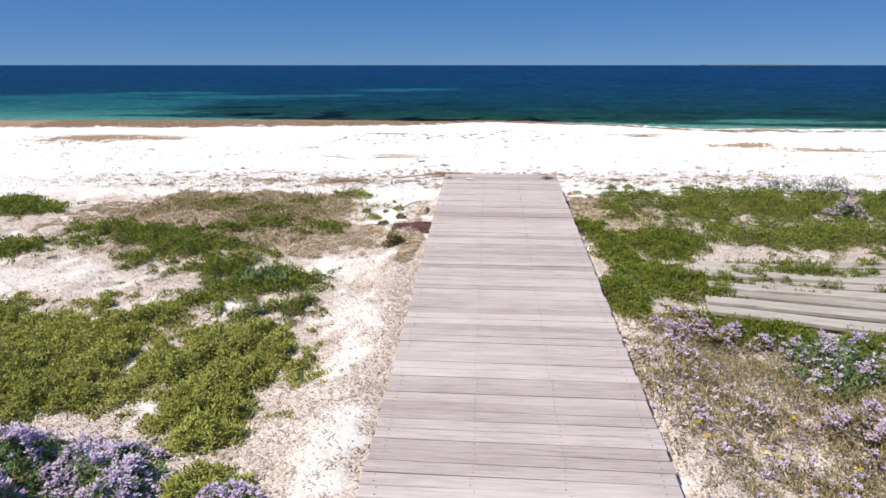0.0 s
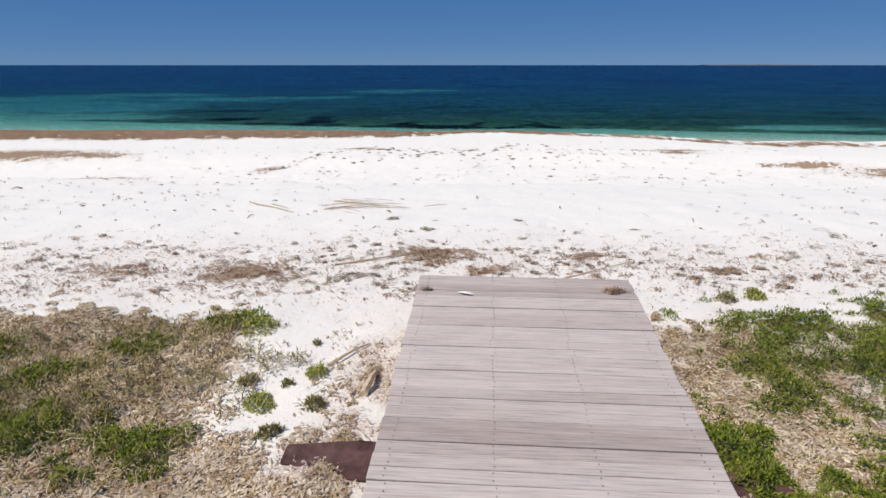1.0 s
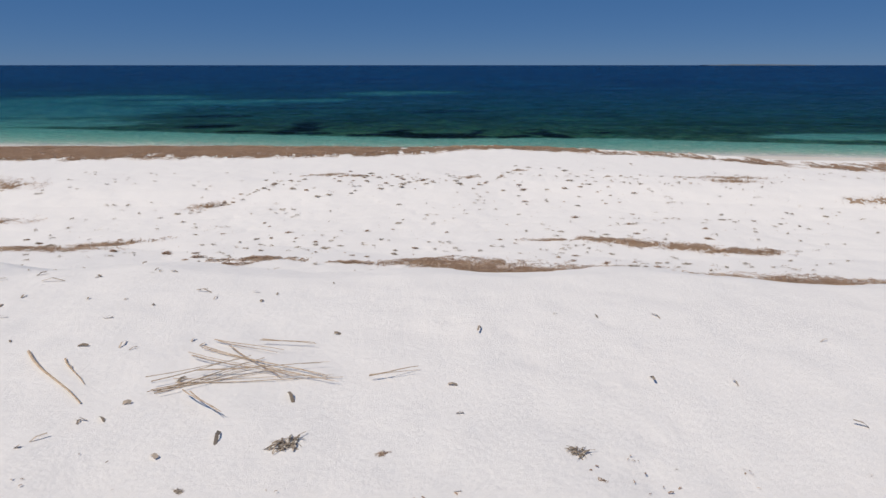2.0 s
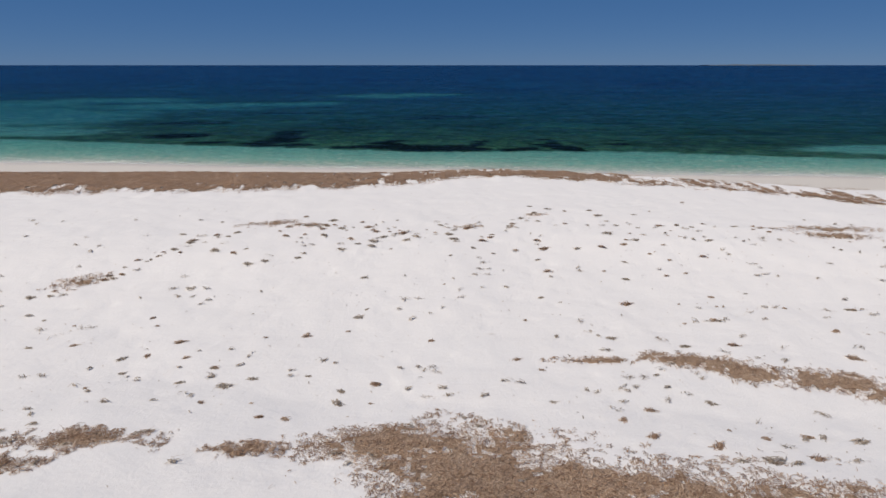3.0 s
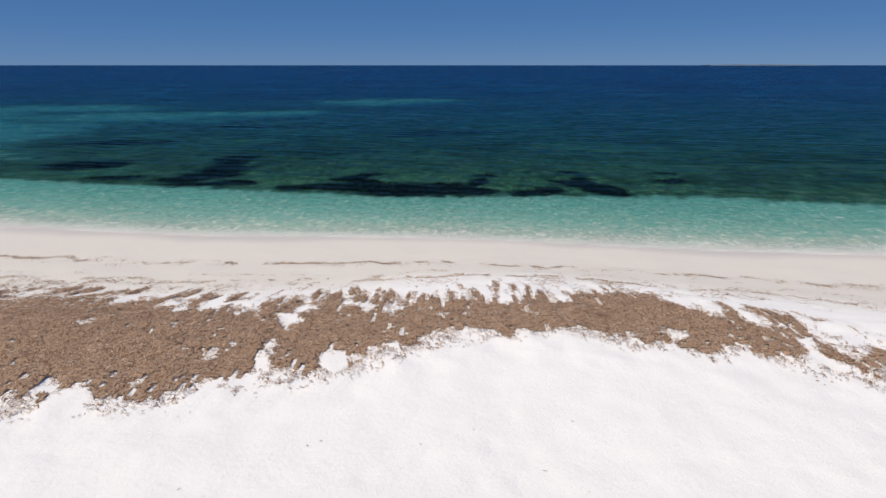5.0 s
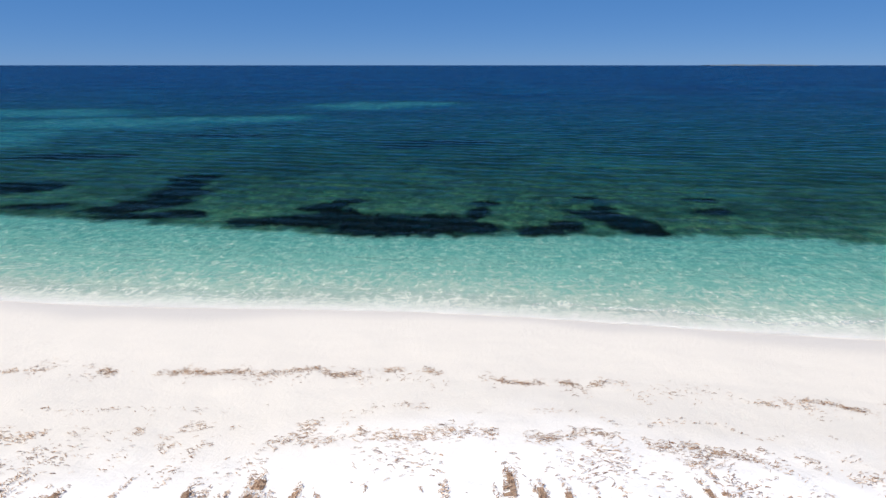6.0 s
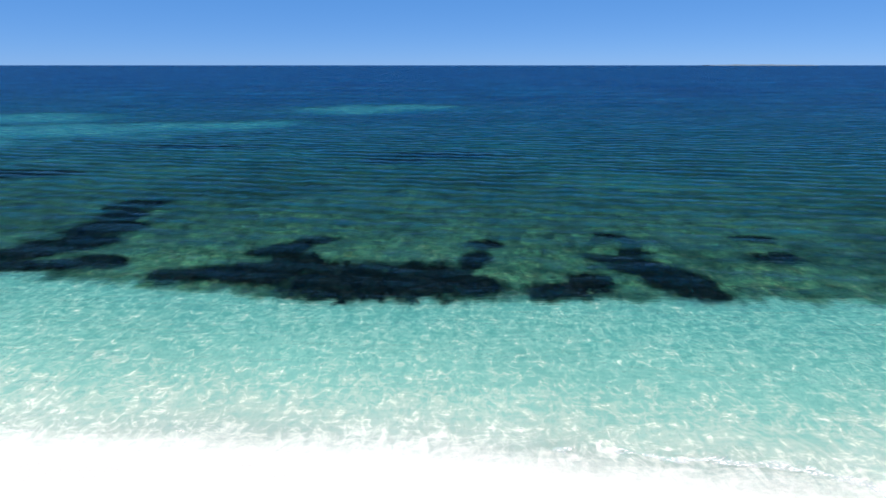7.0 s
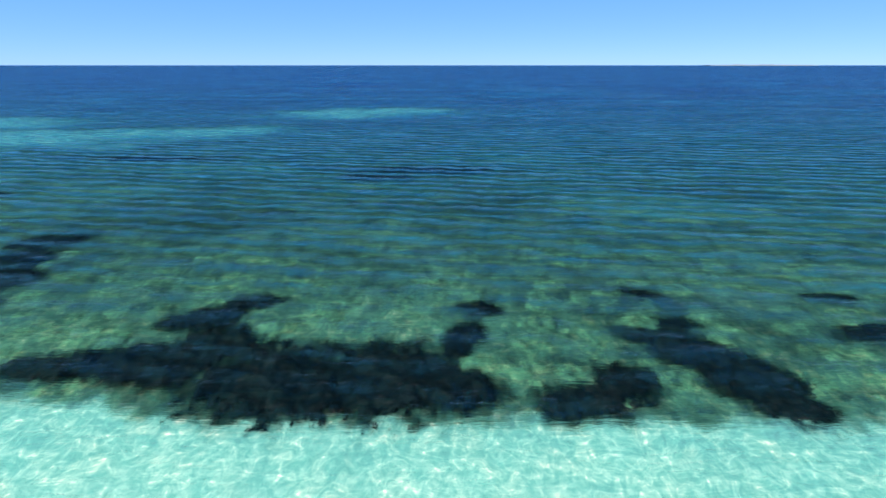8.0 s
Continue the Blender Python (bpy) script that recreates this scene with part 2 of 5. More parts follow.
OLDBOARD = plank_material("silvered_board", (0.26, 0.235, 0.21), (0.64, 0.59, 0.55), (0.44, 0.38, 0.31))
BEAM = plain_material("dark_beam", (0.10, 0.075, 0.06), (0.2, 0.16, 0.13), 15)
MAROON = plain_material("maroon_timber", (0.045, 0.022, 0.022), (0.13, 0.068, 0.066), 9)
NAIL = plain_material("rusty_nail", (0.23, 0.18, 0.16), (0.34, 0.28, 0.25), 80)
STICK = plain_material("dry_reed", (0.38, 0.27, 0.18), (0.62, 0.50, 0.38), 30)
TURF = plain_material("seaweed_turf", (0.06, 0.064, 0.045), (0.37, 0.365, 0.215), 4.0, 0.9, 0.7)
SHELL = plain_material("white_shell", (0.75, 0.74, 0.70), (0.85, 0.84, 0.82), 30, 0.4, 0.1)
LAND = plain_material("far_land", (0.10, 0.13, 0.16), (0.14, 0.17, 0.19), 0.01)
def foam_material():
    n = Nodes("sea_foam")
    n.done((0.84, 0.86, 0.86), 0.7)
    clear, both = n.add("BsdfTransparent"), n.add("MixShader")
    for sock, v in ((both.inputs[0], n.ramp(n.noise(16, 5, 0.7, n.place((1, 1.6, 1))), (0.42, 0.0), (0.66, 0.8))), (both.inputs[1], clear.outputs[0]), (both.inputs[2], n.bsdf.outputs[0]), (n.out.inputs["Surface"], both.outputs[0])):
        n.put(sock, v)
    return n.mat


FOAM = foam_material()


# ======== shape of the land ========
def value_noise(x, y, seed=0):
    """Smooth gradient noise, mostly between 0 and 1."""
    xi, yi = np.floor(x), np.floor(y)
    fx, fy = x - xi, y - yi
    sx, sy = fx**3 * (fx * (fx * 6 - 15) + 10), fy**3 * (fy * (fy * 6 - 15) + 10)

    def g(di, dj):
        v = np.sin((xi + di) * 127.1 + (yi + dj) * 311.7 + seed * 74.7) * 43758.5453
        a = (v - np.floor(v)) * 6.28318
        return np.cos(a) * (fx - di) + np.sin(a) * (fy - dj)

    low = g(0, 0) * (1 - sx) + g(1, 0) * sx
    high = g(0, 1) * (1 - sx) + g(1, 1) * sx
    return 0.5 + 0.95 * (low * (1 - sy) + high * sy)


def fbm(x, y, seed=0, octaves=4):
    total, amp, norm = 0.0, 1.0, 0.0
    for k in range(octaves):
        total = total + amp * value_noise(x * 2**k + 3.7 * k, y * 2**k - 5.1 * k, seed + k)
        norm += amp
        amp *= 0.55
    return total / norm


def smooth(a, b, v):
    t = np.clip((v - a) / (b - a), 0, 1)
    return t * t * (3 - 2 * t)


PROFILE = [(-400, 1.5), (-30, 1.4), (-5, 1.6), (0, 2.0), (4, 2.2), (8, 2.5), (10, 2.65), (12, 2.62), (13.6, 2.6), (16, 2.5), (17.4, 2.4), (18.2, 2.2), (19.0, 1.85),
           (19.8, 1.5), (21, 1.34), (22.5, 1.12), (24.5, 1.08), (26, 1.12), (27.5, 1.23), (29, 1.44), (30.4, 1.53), (33, 1.54), (36.1, 1.48), (37.8, 1.40), (39.6, 1.06), (42.3, 0.45),
           (43.2, 0.3), (46.3, 0), (48, -0.12), (51, -0.33), (53.5, -0.46), (60, -0.75), (66, -0.95), (80, -1.45), (110, -2.1), (150, -2.8), (400, -6), (4000, -40)]
PROFILE_Y, PROFILE_Z = zip(*PROFILE)


def crest_line(x):
    d = np.sqrt((x - 2.8) ** 2 + 0.3) - 0.54
    left = 2.2 * (1 - np.exp(-((d / 3.5) ** 1.5))) + 0.04 * d
    right = 0.27 * d + 0.02 * d * d
    return np.maximum(36.1 - np.where(x < 2.8, left, right), 30.8)


def shore_line(x):
    return 46.2 - 0.11 * (np.clip(x, -60, 60) - 0.5) + 0.2 * np.sin(x * 0.35 + 1)


def along(x, y):
    """How far a place lies down the beach's profile, whose crest and shore are curved in plan."""
    crest, shore = crest_line(x), shore_line(x)
    dry = y + smooth(23, 30.4, y) * (36.1 - crest)
    slope = 36.1 + (y - crest) / (shore - crest) * 10.2
    return np.where(y < crest, dry, np.where(y < shore, slope, 46.3 + y - shore))


def ellipse_field(x, y, spots):
    """Above 0 inside the given ellipses (x, y, rx, ry, turn), 1 at their middles."""
    best = np.full(np.shape(x), -9.0)
    for cx, cy, rx, ry, turn in spots:
        c, s = math.cos(radians(turn)), math.sin(radians(turn))
        u, v = ((x - cx) * c + (y - cy) * s) / rx, (-(x - cx) * s + (y - cy) * c) / ry
        best = np.maximum(best, 1 - np.sqrt(u * u + v * v))
    return best


SAND_SPOTS = [(-18, 101, 7, 5, 0), (-9, 122, 9, 8, 0), (-2, 126, 7, 6, 0), (-33, 95, 12, 7, 0), (-46, 80, 18, 14, 0), (-36, 65, 10, 5, 0),
              (-60, 96, 16, 10, 0), (-50, 66, 16, 9, 0), (-26, 98, 7, 4, 0), (30, 54, 7, 2.2, -8), (-48, 108, 14, 8, 0)]


def sand_patch(x, y):
    """1 on the pale sand banks far out."""
    return smooth(-0.2, 0.5, ellipse_field(x, y, SAND_SPOTS) + 0.1 + 1.3 * (fbm(x * 0.13, y * 0.24, 12) - 0.5) + 0.9 * (fbm(x * 0.6, y * 0.9, 13) - 0.5))


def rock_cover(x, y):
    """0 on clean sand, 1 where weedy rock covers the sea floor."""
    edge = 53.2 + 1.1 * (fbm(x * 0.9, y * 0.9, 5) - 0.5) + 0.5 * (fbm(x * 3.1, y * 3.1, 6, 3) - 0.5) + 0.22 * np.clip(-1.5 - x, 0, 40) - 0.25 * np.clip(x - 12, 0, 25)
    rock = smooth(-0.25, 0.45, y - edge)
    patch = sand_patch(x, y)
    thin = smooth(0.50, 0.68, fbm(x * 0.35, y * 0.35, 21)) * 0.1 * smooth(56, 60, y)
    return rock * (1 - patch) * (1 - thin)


# where dark seagrass grows on the sea floor, meadow by meadow
MEADOWS = [[(-5.5, 55.3, 1.1, 0.65, 0), (-3.6, 55.4, 1.7, 1.0, -4), (-2.3, 56.4, 1.3, 1.1, -30), (-3.4, 57.9, 1.0, 0.65, 30), (-2.5, 59.0, 1.0, 0.5, 35), (-0.6, 54.8, 2.0, 1.65, 0), (1.3, 54.9, 1.8, 1.7, 0), (2.6, 54.6, 1.1, 1.0, 0), (3.0, 56.9, 0.42, 1.1, -15), (3.5, 58.6, 0.6, 0.6, 0)],
           [(-10.8, 58.6, 1.7, 1.2, 20), (-10.3, 56.0, 1.6, 0.6, 5), (-11.7, 57.4, 1.3, 1.0, 0), (-10.6, 60.6, 1.4, 1.2, 30), (-11.0, 62.7, 1.0, 1.3, 20), (-11.4, 64.8, 1.3, 1.0, 30), (-8.6, 56.6, 1.1, 0.6, -20)],
           [(5.3, 54.0, 1.05, 0.65, 0), (6.2, 54.9, 0.65, 0.8, 0)],
           [(7.6, 56.8, 1.05, 0.65, -15), (8.2, 57.7, 0.6, 0.5, 0), (8.1, 55.9, 1.1, 0.75, -35), (8.6, 54.8, 1.1, 0.85, -35), (8.85, 53.8, 0.75, 0.7, -45)],
           [(13.0, 59.4, 0.8, 0.45, 0)], [(12.5, 57.0, 0.8, 0.5, 0)], [(1.7, 80.2, 4.5, 1.1, 4), (-1.4, 77.8, 2.2, 0.8, 0)], [(-16.5, 84.7, 4.5, 1.2, 0)], [(7.9, 59.7, 0.6, 0.4, 0)], [(-19.0, 62.0, 2.4, 1.7, 8), (-15.4, 58.0, 1.5, 0.5, 0)], [(-22.3, 72.5, 4.0, 1.6, 6)]]


def weed_cover(x, y, z):
    """1 in the meadows' middles, thinning out past their rims."""
    best = np.full(np.shape(x), -9.0)
    near = (y > 50) & (y < 92) & (np.abs(x) < 30)
    if near.any():
        a, b = x[near], y[near]
        best[near] = ellipse_field(a, b, [s for spots in MEADOWS for s in spots]) + 0.9 * (fbm(a * 1.3, b * 1.3, 517) - 0.5) + 0.5 * (fbm(a * 5, b * 5, 518, 2) - 0.5)
    return smooth(-0.3, 0.15, best) * 0.97 * (0.2 + 0.8 * smooth(0.2, 0.7, rock_cover(x, y)))


BW_END, BW_YAW, BW_RISE, BW_WIDTH, BW_PITCH = (0.965, 10.215, 2.93), -4.1, 4.45, 1.86, 0.1045


def boardwalk_height(x, y):
    a = radians(BW_YAW)
    back = (BW_END[0] - x) * -math.sin(a) + (BW_END[1] - y) * math.cos(a)
    side = (x - BW_END[0]) * math.cos(a) + (y - BW_END[1]) * math.sin(a)
    return back, side


def ground_height(x, y):
    x, y = np.asarray(x, float), np.asarray(y, float)
    s = along(x, y) + smooth(15, 18, y) * (1 - smooth(22, 25, y)) * (0.07 * np.clip(x, -20, 20) + 0.7 * (value_noise(x * 0.5, y * 0.1, 4) - 0.5))
    z = np.interp(s, PROFILE_Y, PROFILE_Z)
    land = 1 - smooth(44, 46, s)
    # blown sand banked up against both sides of the boardwalk
    back, side = boardwalk_height(x, y)
    z = z + 0.11 * np.exp(-((np.abs(side) - 1.2) / 0.4) ** 2) * smooth(1, 4, back)
    z = z + land * (0.10 * (fbm(x * 0.35, y * 0.35, 1) - 0.5) + 0.035 * (fbm(x * 1.7, y * 1.7, 2) - 0.5) * (1 - 0.8 * smooth(40, 43, s)))
    # the bank of wrack stands higher towards one side
    z = z + 0.2 * smooth(2, -6, x) * np.exp(-((s - 38.0) / 1.5) ** 2)
    dune = 1 - smooth(9.5, 11, y)
    z = z + dune * 0.10 * (fbm(x * 1.1, y * 1.1, 3) - 0.5)
    # hummocky wrack on the seaward slope, weedy rocks in the water
    z = z + smooth(34, 35.5, s) * (1 - smooth(39, 41, s)) * 0.07 * (fbm(x * 2.1, y * 2.1, 7) - 0.5)
    z = z + 0.05 * (fbm(x * 1.9, y * 1.6, 14, 3) - 0.5) * smooth(48, 51, s) * (1 - smooth(56, 60, s))
    wet = y > 50
    if wet.any():
        a, b, z = x[wet] if x.shape == y.shape else np.broadcast_to(x, y.shape)[wet], y[wet], np.array(z)
        h = z[wet] + rock_cover(a, b) * 0.5 * (fbm(a * 0.8, b * 0.8, 11, 5) - 0.42) * (1 - smooth(90, 160, b))
        z[wet] = h + sand_patch(a, b) * np.clip(-h - 1.2, 0, 1.5) * 0.9
    return z


def wrack_cover(x, y):
    """Above 0 where a blanket of dead seagrass lies on the seaward slope."""
    crest = crest_line(x)
    lower = crest - 0.5 + 1.1 * (fbm(x * 1.1, y * 0.8, 31) - 0.5)
    bent = x + 0.3 * (fbm(x * 0.5, y * 0.3, 36, 2) - 0.5)
    streak = 0.26 * value_noise(bent * 1.9, y * 0.38, 33) + 0.4 * value_noise(bent * 4.6, y * 0.5, 34) + 0.34 * value_noise(bent * 10.1, y * 1.0, 37) - 0.5
    upper = np.where(x < 4.5, 38.4 - 0.35 * smooth(-4.6, -2.6, x) * (1 - smooth(3.0, 4.5, x)) + 0.2 * np.clip(-2 - x, 0, 8), np.maximum(38.4 - 0.75 * (x - 4.5), crest + 1.5)) + 1.1 * (fbm(x * 0.5, y * 0.25, 35) - 0.5)
    over = y - upper
    belt = np.minimum((y - lower) * 1.5, -over * 0.55) + 4.2 * streak * smooth(-2.2, -0.2, over) * (1 - 0.55 * smooth(0.4, 1.8, over)) + 0.5 * streak + 0.2 - 1.0 * smooth(0.1, 1.4, over)
    holes = smooth(0.57, 0.72, fbm(bent * 1.5 + 7.3, y * 0.9, 41, 4)) * 1.2 + smooth(0.58, 0.78, fbm(bent * 7.3, y * 3.1, 42, 3)) * 0.9
    # the thick middle of the blanket, where little sand shows through
    core = smooth(0.6, 1.8, x) * (1 - smooth(5.6, 6.6, x)) * smooth(35.7, 36.3, y) * (1 - smooth(-1.0, -0.1, over))
    return belt + 0.75 * core - (1 - 0.3 * core) * holes + 0.5 * (fbm(x * 6, y * 4, 39, 2) - 0.5)


def spread(lo, hi, step):
    return np.linspace(lo, hi, max(2, int(round((hi - lo) / step)) + 1))


def grow(start, end, step, rate):
    out, v = [], start
    sign = 1 if end > start else -1
    while (v - end) * sign < 0:
        v += sign * step
        step *= rate
        out.append(v)
    return np.array(out if sign > 0 else out[::-1])


def mesh_from(name, verts, faces, material, smooth_shade=False):
    """A mesh from arrays; faces all have the same number of corners."""
    verts, faces = np.asarray(verts, np.float32), np.asarray(faces, np.int32)
    me = bpy.data.meshes.new(name)
    k = faces.shape[1]
    me.vertices.add(len(verts))
    me.vertices.foreach_set("co", verts.ravel())
    me.loops.add(faces.size)
    me.loops.foreach_set("vertex_index", faces.ravel())
    me.polygons.add(len(faces))
    me.polygons.foreach_set("loop_start", np.arange(0, faces.size, k, dtype=np.int32))
    me.polygons.foreach_set("use_smooth", np.full(len(faces), smooth_shade))
    me.update(calc_edges=True)
    me.materials.append(material)
    return me


def sheet(name, xs, ys, height, material, attributes=(), keep=None):
    """A grid over xs and ys, with heights and named values at its corners; keep: which cells stay."""
    X, Y = np.meshgrid(xs, ys)
    Z = height(X, Y)
    nx, ny = len(xs), len(ys)
    i = np.arange(nx * ny).reshape(ny, nx)
    F = np.stack([i[:-1, :-1], i[:-1, 1:], i[1:, 1:], i[1:, :-1]], -1).reshape(-1, 4)
    V = np.stack([X, Y, Z], -1).reshape(-1, 3)
    if keep is not None:
        F = F[keep((X[:-1, :-1] + X[1:, 1:]) / 2, (Y[:-1, :-1] + Y[1:, 1:]) / 2).ravel()]
        used = np.unique(F)
        back = np.zeros(len(V), int)
        back[used] = np.arange(len(used))
        V, F = V[used], back[F]
    me = mesh_from(name, V, F, material, True)
    for key, fn in attributes:
        a = me.attributes.new(key, "FLOAT", "POINT")
        a.data.foreach_set("value", np.asarray(fn(V[:, 0], V[:, 1], V[:, 2]), np.float32))
    return me


# footprints trodden into the dry sand
rng = np.random.default_rng(4)
PRINTS = []
for sx, sy, heading, count in ((1.6, 11.5, 8, 26), (2.4, 12, -12, 30), (-0.5, 19, 10, 24), (3.2, 19, 2, 28), (1.2, 20, -18, 24), (5.0, 21, 12, 22), (-4, 22, 30, 20), (7.5, 22, -25, 18), (-6, 25, 65, 26), (1.0, 25, 80, 22), (9, 24, 10, 18)):
    px, py, a = sx, sy, radians(heading)
    for k in range(count):
        a += rng.normal(0, 0.12)
        px, py = px + 0.62 * math.sin(a), py + 0.62 * math.cos(a)
        side = 0.11 * (1 if k % 2 else -1)
        PRINTS.append((px + side * math.cos(a), py - side * math.sin(a), a))


def sand_height(x, y):
    z = ground_height(x, y)
    for px, py, a in PRINTS:
        if py > 33.5:
            continue
        c0, c1 = np.searchsorted(x[0], (px - 0.4, px + 0.4))
        r0, r1 = np.searchsorted(y[:, 0], (py - 0.4, py + 0.4))
        if c1 <= c0 or r1 <= r0:
            continue
        dx, dy = x[r0:r1, c0:c1] - px, y[r0:r1, c0:c1] - py
        u, v = dx * math.sin(a) + dy * math.cos(a), dx * math.cos(a) - dy * math.sin(a)
        q = (u / 0.13) ** 2 + (v / 0.07) ** 2
        z[r0:r1, c0:c1] += -0.016 * np.exp(-q) + 0.002 * np.exp(-((np.sqrt(q) - 1.7) / 0.45) ** 2)
    return z


def bare_path(x, y):
    """1 on the clean sand trodden beside the boardwalk."""
    return np.exp(-((x + 0.95) / 0.6) ** 4) * smooth(7.9, 8.5, y + 0.8 * (fbm(x * 2, y * 2, 49) - 0.5)) * (1 - smooth(10.2, 11.2, y))


def litter_cover(x, y, z):
    dune = (1 - smooth(9.3, 10.2, y + 1.0 * (fbm(x, y, 44) - 0.5) + 4.0 * (fbm(x * 0.18, y * 0.18, 48) - 0.5) * smooth(6, 10, np.abs(x))))
    bare = ellipse_field(x, y, [(-1.15, 6.75, 0.7, 0.5, 0), (-0.9, 5.6, 0.35, 0.7, 0), (-4.8, 6.4, 1.5, 0.5, 8), (-0.75, 3.5, 0.25, 0.5, 0), (-4.2, 9.9, 1.3, 0.3, 0), (-0.8, 4.7, 0.2, 0.4, 0)])
    open_sand = smooth(-0.15, 0.4, bare - 0.1 + 1.3 * (fbm(x * 1.6, y * 1.6, 42) - 0.5) + 1.2 * (fbm(x * 5, y * 5, 43, 3) - 0.5))
    near = 0.5 * smooth(13.6, 11.5, y) * smooth(9, 11, y) * fbm(x * 1.6, y * 1.6, 47) * np.exp(-((x - 0.5) / 7) ** 2)
    return np.clip(near * 0.8 + dune * (0.95 - 0.6 * open_sand) * smooth(0.15, 0.5, fbm(x * 2.5, y * 2.5, 46)) * 1.3 * (1 - 0.9 * bare_path(x, y)), 0, 1)


def damp_sand(x, y, z):
    """1 on the smooth, cream-coloured sand that high water has washed."""
    s = along(x, y) + 1.6 * (fbm(x * 0.5, y * 0.9, 51) - 0.5)
    return smooth(38.6, 41.5, s)


def wet_sand(x, y, z):
    s = along(x, y) + 0.5 * (value_noise(x * 0.5, x * 0 + 0.37 + 2, 50) - 0.5)
    return (0.8 * smooth(45.3, 46.0, s) + 0.16 * smooth(42.1, 43.0, s) * (1 - smooth(45.3, 46.0, s))) * (1 - smooth(46.4, 48, s) * 0.8)


gx = np.concatenate([grow(-14, -4200, 0.1, 1.07), spread(-14, 16, 0.075), grow(16, 4200, 0.1, 1.07)])
gy = np.concatenate([grow(1.5, -900, 0.12, 1.12), spread(1.5, 18.9, 0.09), spread(19, 32.9, 0.06), spread(33, 57.9, 0.085), grow(57.9, 4200, 0.1, 1.025)])
ground = new("ground", sheet("ground", gx, gy, sand_height, SAND,
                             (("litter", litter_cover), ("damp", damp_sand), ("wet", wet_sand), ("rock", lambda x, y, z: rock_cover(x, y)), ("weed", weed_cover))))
tagged(ground, "white quartz sand beach with dune soil and sea floor", "beach", kind="structure")


def sea_level(x, y):
    off = y - shore_line(x)
    calm = smooth(1, 9, off)
    far = 1 - smooth(150, 400, off)
    w = 0.05 * (fbm(x * 0.8, y * 1.5, 60, 3) - 0.5) + 0.14 * (fbm(x * 0.16, y * 0.42 + x * 0.05, 63, 3) - 0.5)
    swash = 0.018 * np.exp(-((off - 0.9) / 0.35) ** 2) * smooth(0.3, 0.7, value_noise(x * 0.3, x * 0 + 0.37, 66))
    return 0.012 + (0.08 + 0.92 * calm) * w * far * 0.9 * smooth(-0.5, 1.5, off) + swash


wx = np.concatenate([grow(-16, -4200, 0.2, 1.08), spread(-16, 18, 0.16), grow(18, 4200, 0.2, 1.08)])
wy = np.concatenate([spread(42.5, 66, 0.12), grow(66, 4200, 0.13, 1.03)])
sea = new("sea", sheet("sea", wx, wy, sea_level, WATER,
                       (("depth", lambda x, y, z: np.clip(z - ground_height(x, y), 0, 30)),),
                       keep=lambda x, y: y > shore_line(x) - 0.9))
sea.visible_shadow = False              # daylight reaches the sea floor
tagged(sea, "clear turquoise sea turning deep blue towards the horizon", "sea", kind="structure")


# ======== helpers for things ========
def part(name, me, parent, label=""):
    """A mesh object under a thing or a part."""
    ob = new(name, me)
    ob.parent = parent
    if label:
        ob["label"] = label
    return ob


def thing(name, label, category, at=(0, 0, 0), group=""):
    ob = new(name)
    ob.location = at
    ob.empty_display_size = 0.1
    return tagged(ob, label, category, group)


def box(bm, size, m=Matrix(), bevel=0.0):
    made = bmesh.ops.create_cube(bm, size=1.0, matrix=m @ Matrix.Diagonal((*size, 1)))["verts"]
    if bevel:
        edges = list({e for v in made for e in v.link_edges})
        bmesh.ops.bevel(bm, geom=edges, offset=bevel, segments=1, affect="EDGES")


def bm_mesh(name, bm, material):
    me = bpy.data.meshes.new(name)
    bm.to_mesh(me)
    bm.free()
    me.materials.append(material)
    return me


def blades(name, at, yaw, tilt, length, width, material, fold=0.25, curl=0.0):
    """Pointed folded leaves, one island each: base at, heading yaw, raised by tilt."""
    n = len(at)
    d = np.stack([np.cos(yaw) * np.cos(tilt), np.sin(yaw) * np.cos(tilt), np.sin(tilt)], -1)
    side = np.stack([-np.sin(yaw), np.cos(yaw), np.zeros(n)], -1)
    up = np.cross(d, side) * -1
    L, W = length[:, None], width[:, None]
    mid = at + d * L * 0.45 - up * W * fold * -1
    V = np.stack([at, mid + side * W / 2, at + d * L - np.array([0, 0, 1.0]) * curl * L, mid - side * W / 2], 1).reshape(-1, 3)
    i = np.arange(n)[:, None] * 4
    F = np.concatenate([i + [0, 1, 2], i + [0, 2, 3]])
    return mesh_from(name, V, F, material)


def strips(name, at, yaw, tilt, length, width, material, bow=0.15):
    """Ribbons bowed along their length, one island each, centred on at."""
    n = len(at)
    d = np.stack([np.cos(yaw) * np.cos(tilt), np.sin(yaw) * np.cos(tilt), np.sin(tilt)], -1)
    side = np.stack([-np.sin(yaw), np.cos(yaw), np.random.default_rng(n).normal(0, 0.35, n)], -1)
    L, W = length[:, None], width[:, None]
    lift = np.array([0, 0, 1.0]) * bow * L
    rows = [at - d * L / 2, at + lift, at + d * L / 2]
    V = np.stack([p + s * side * W / 2 for p in rows for s in (-1, 1)], 1).reshape(-1, 3)
    i = np.arange(n)[:, None] * 6
    F = np.concatenate([i + [0, 1, 3, 2], i + [2, 3, 5, 4]])
    return mesh_from(name, V, F, material)


def ragged(x, y, spots, rough, scale, seed):
    """The ellipses' field, torn at the edges by noise of two sizes."""
    return ellipse_field(x, y, spots) + rough * 2 * (0.65 * (fbm(x * scale, y * scale, seed) - 0.5) + 0.5 * (fbm(x * scale * 3.7, y * scale * 3.7, seed + 9, 2) - 0.5))


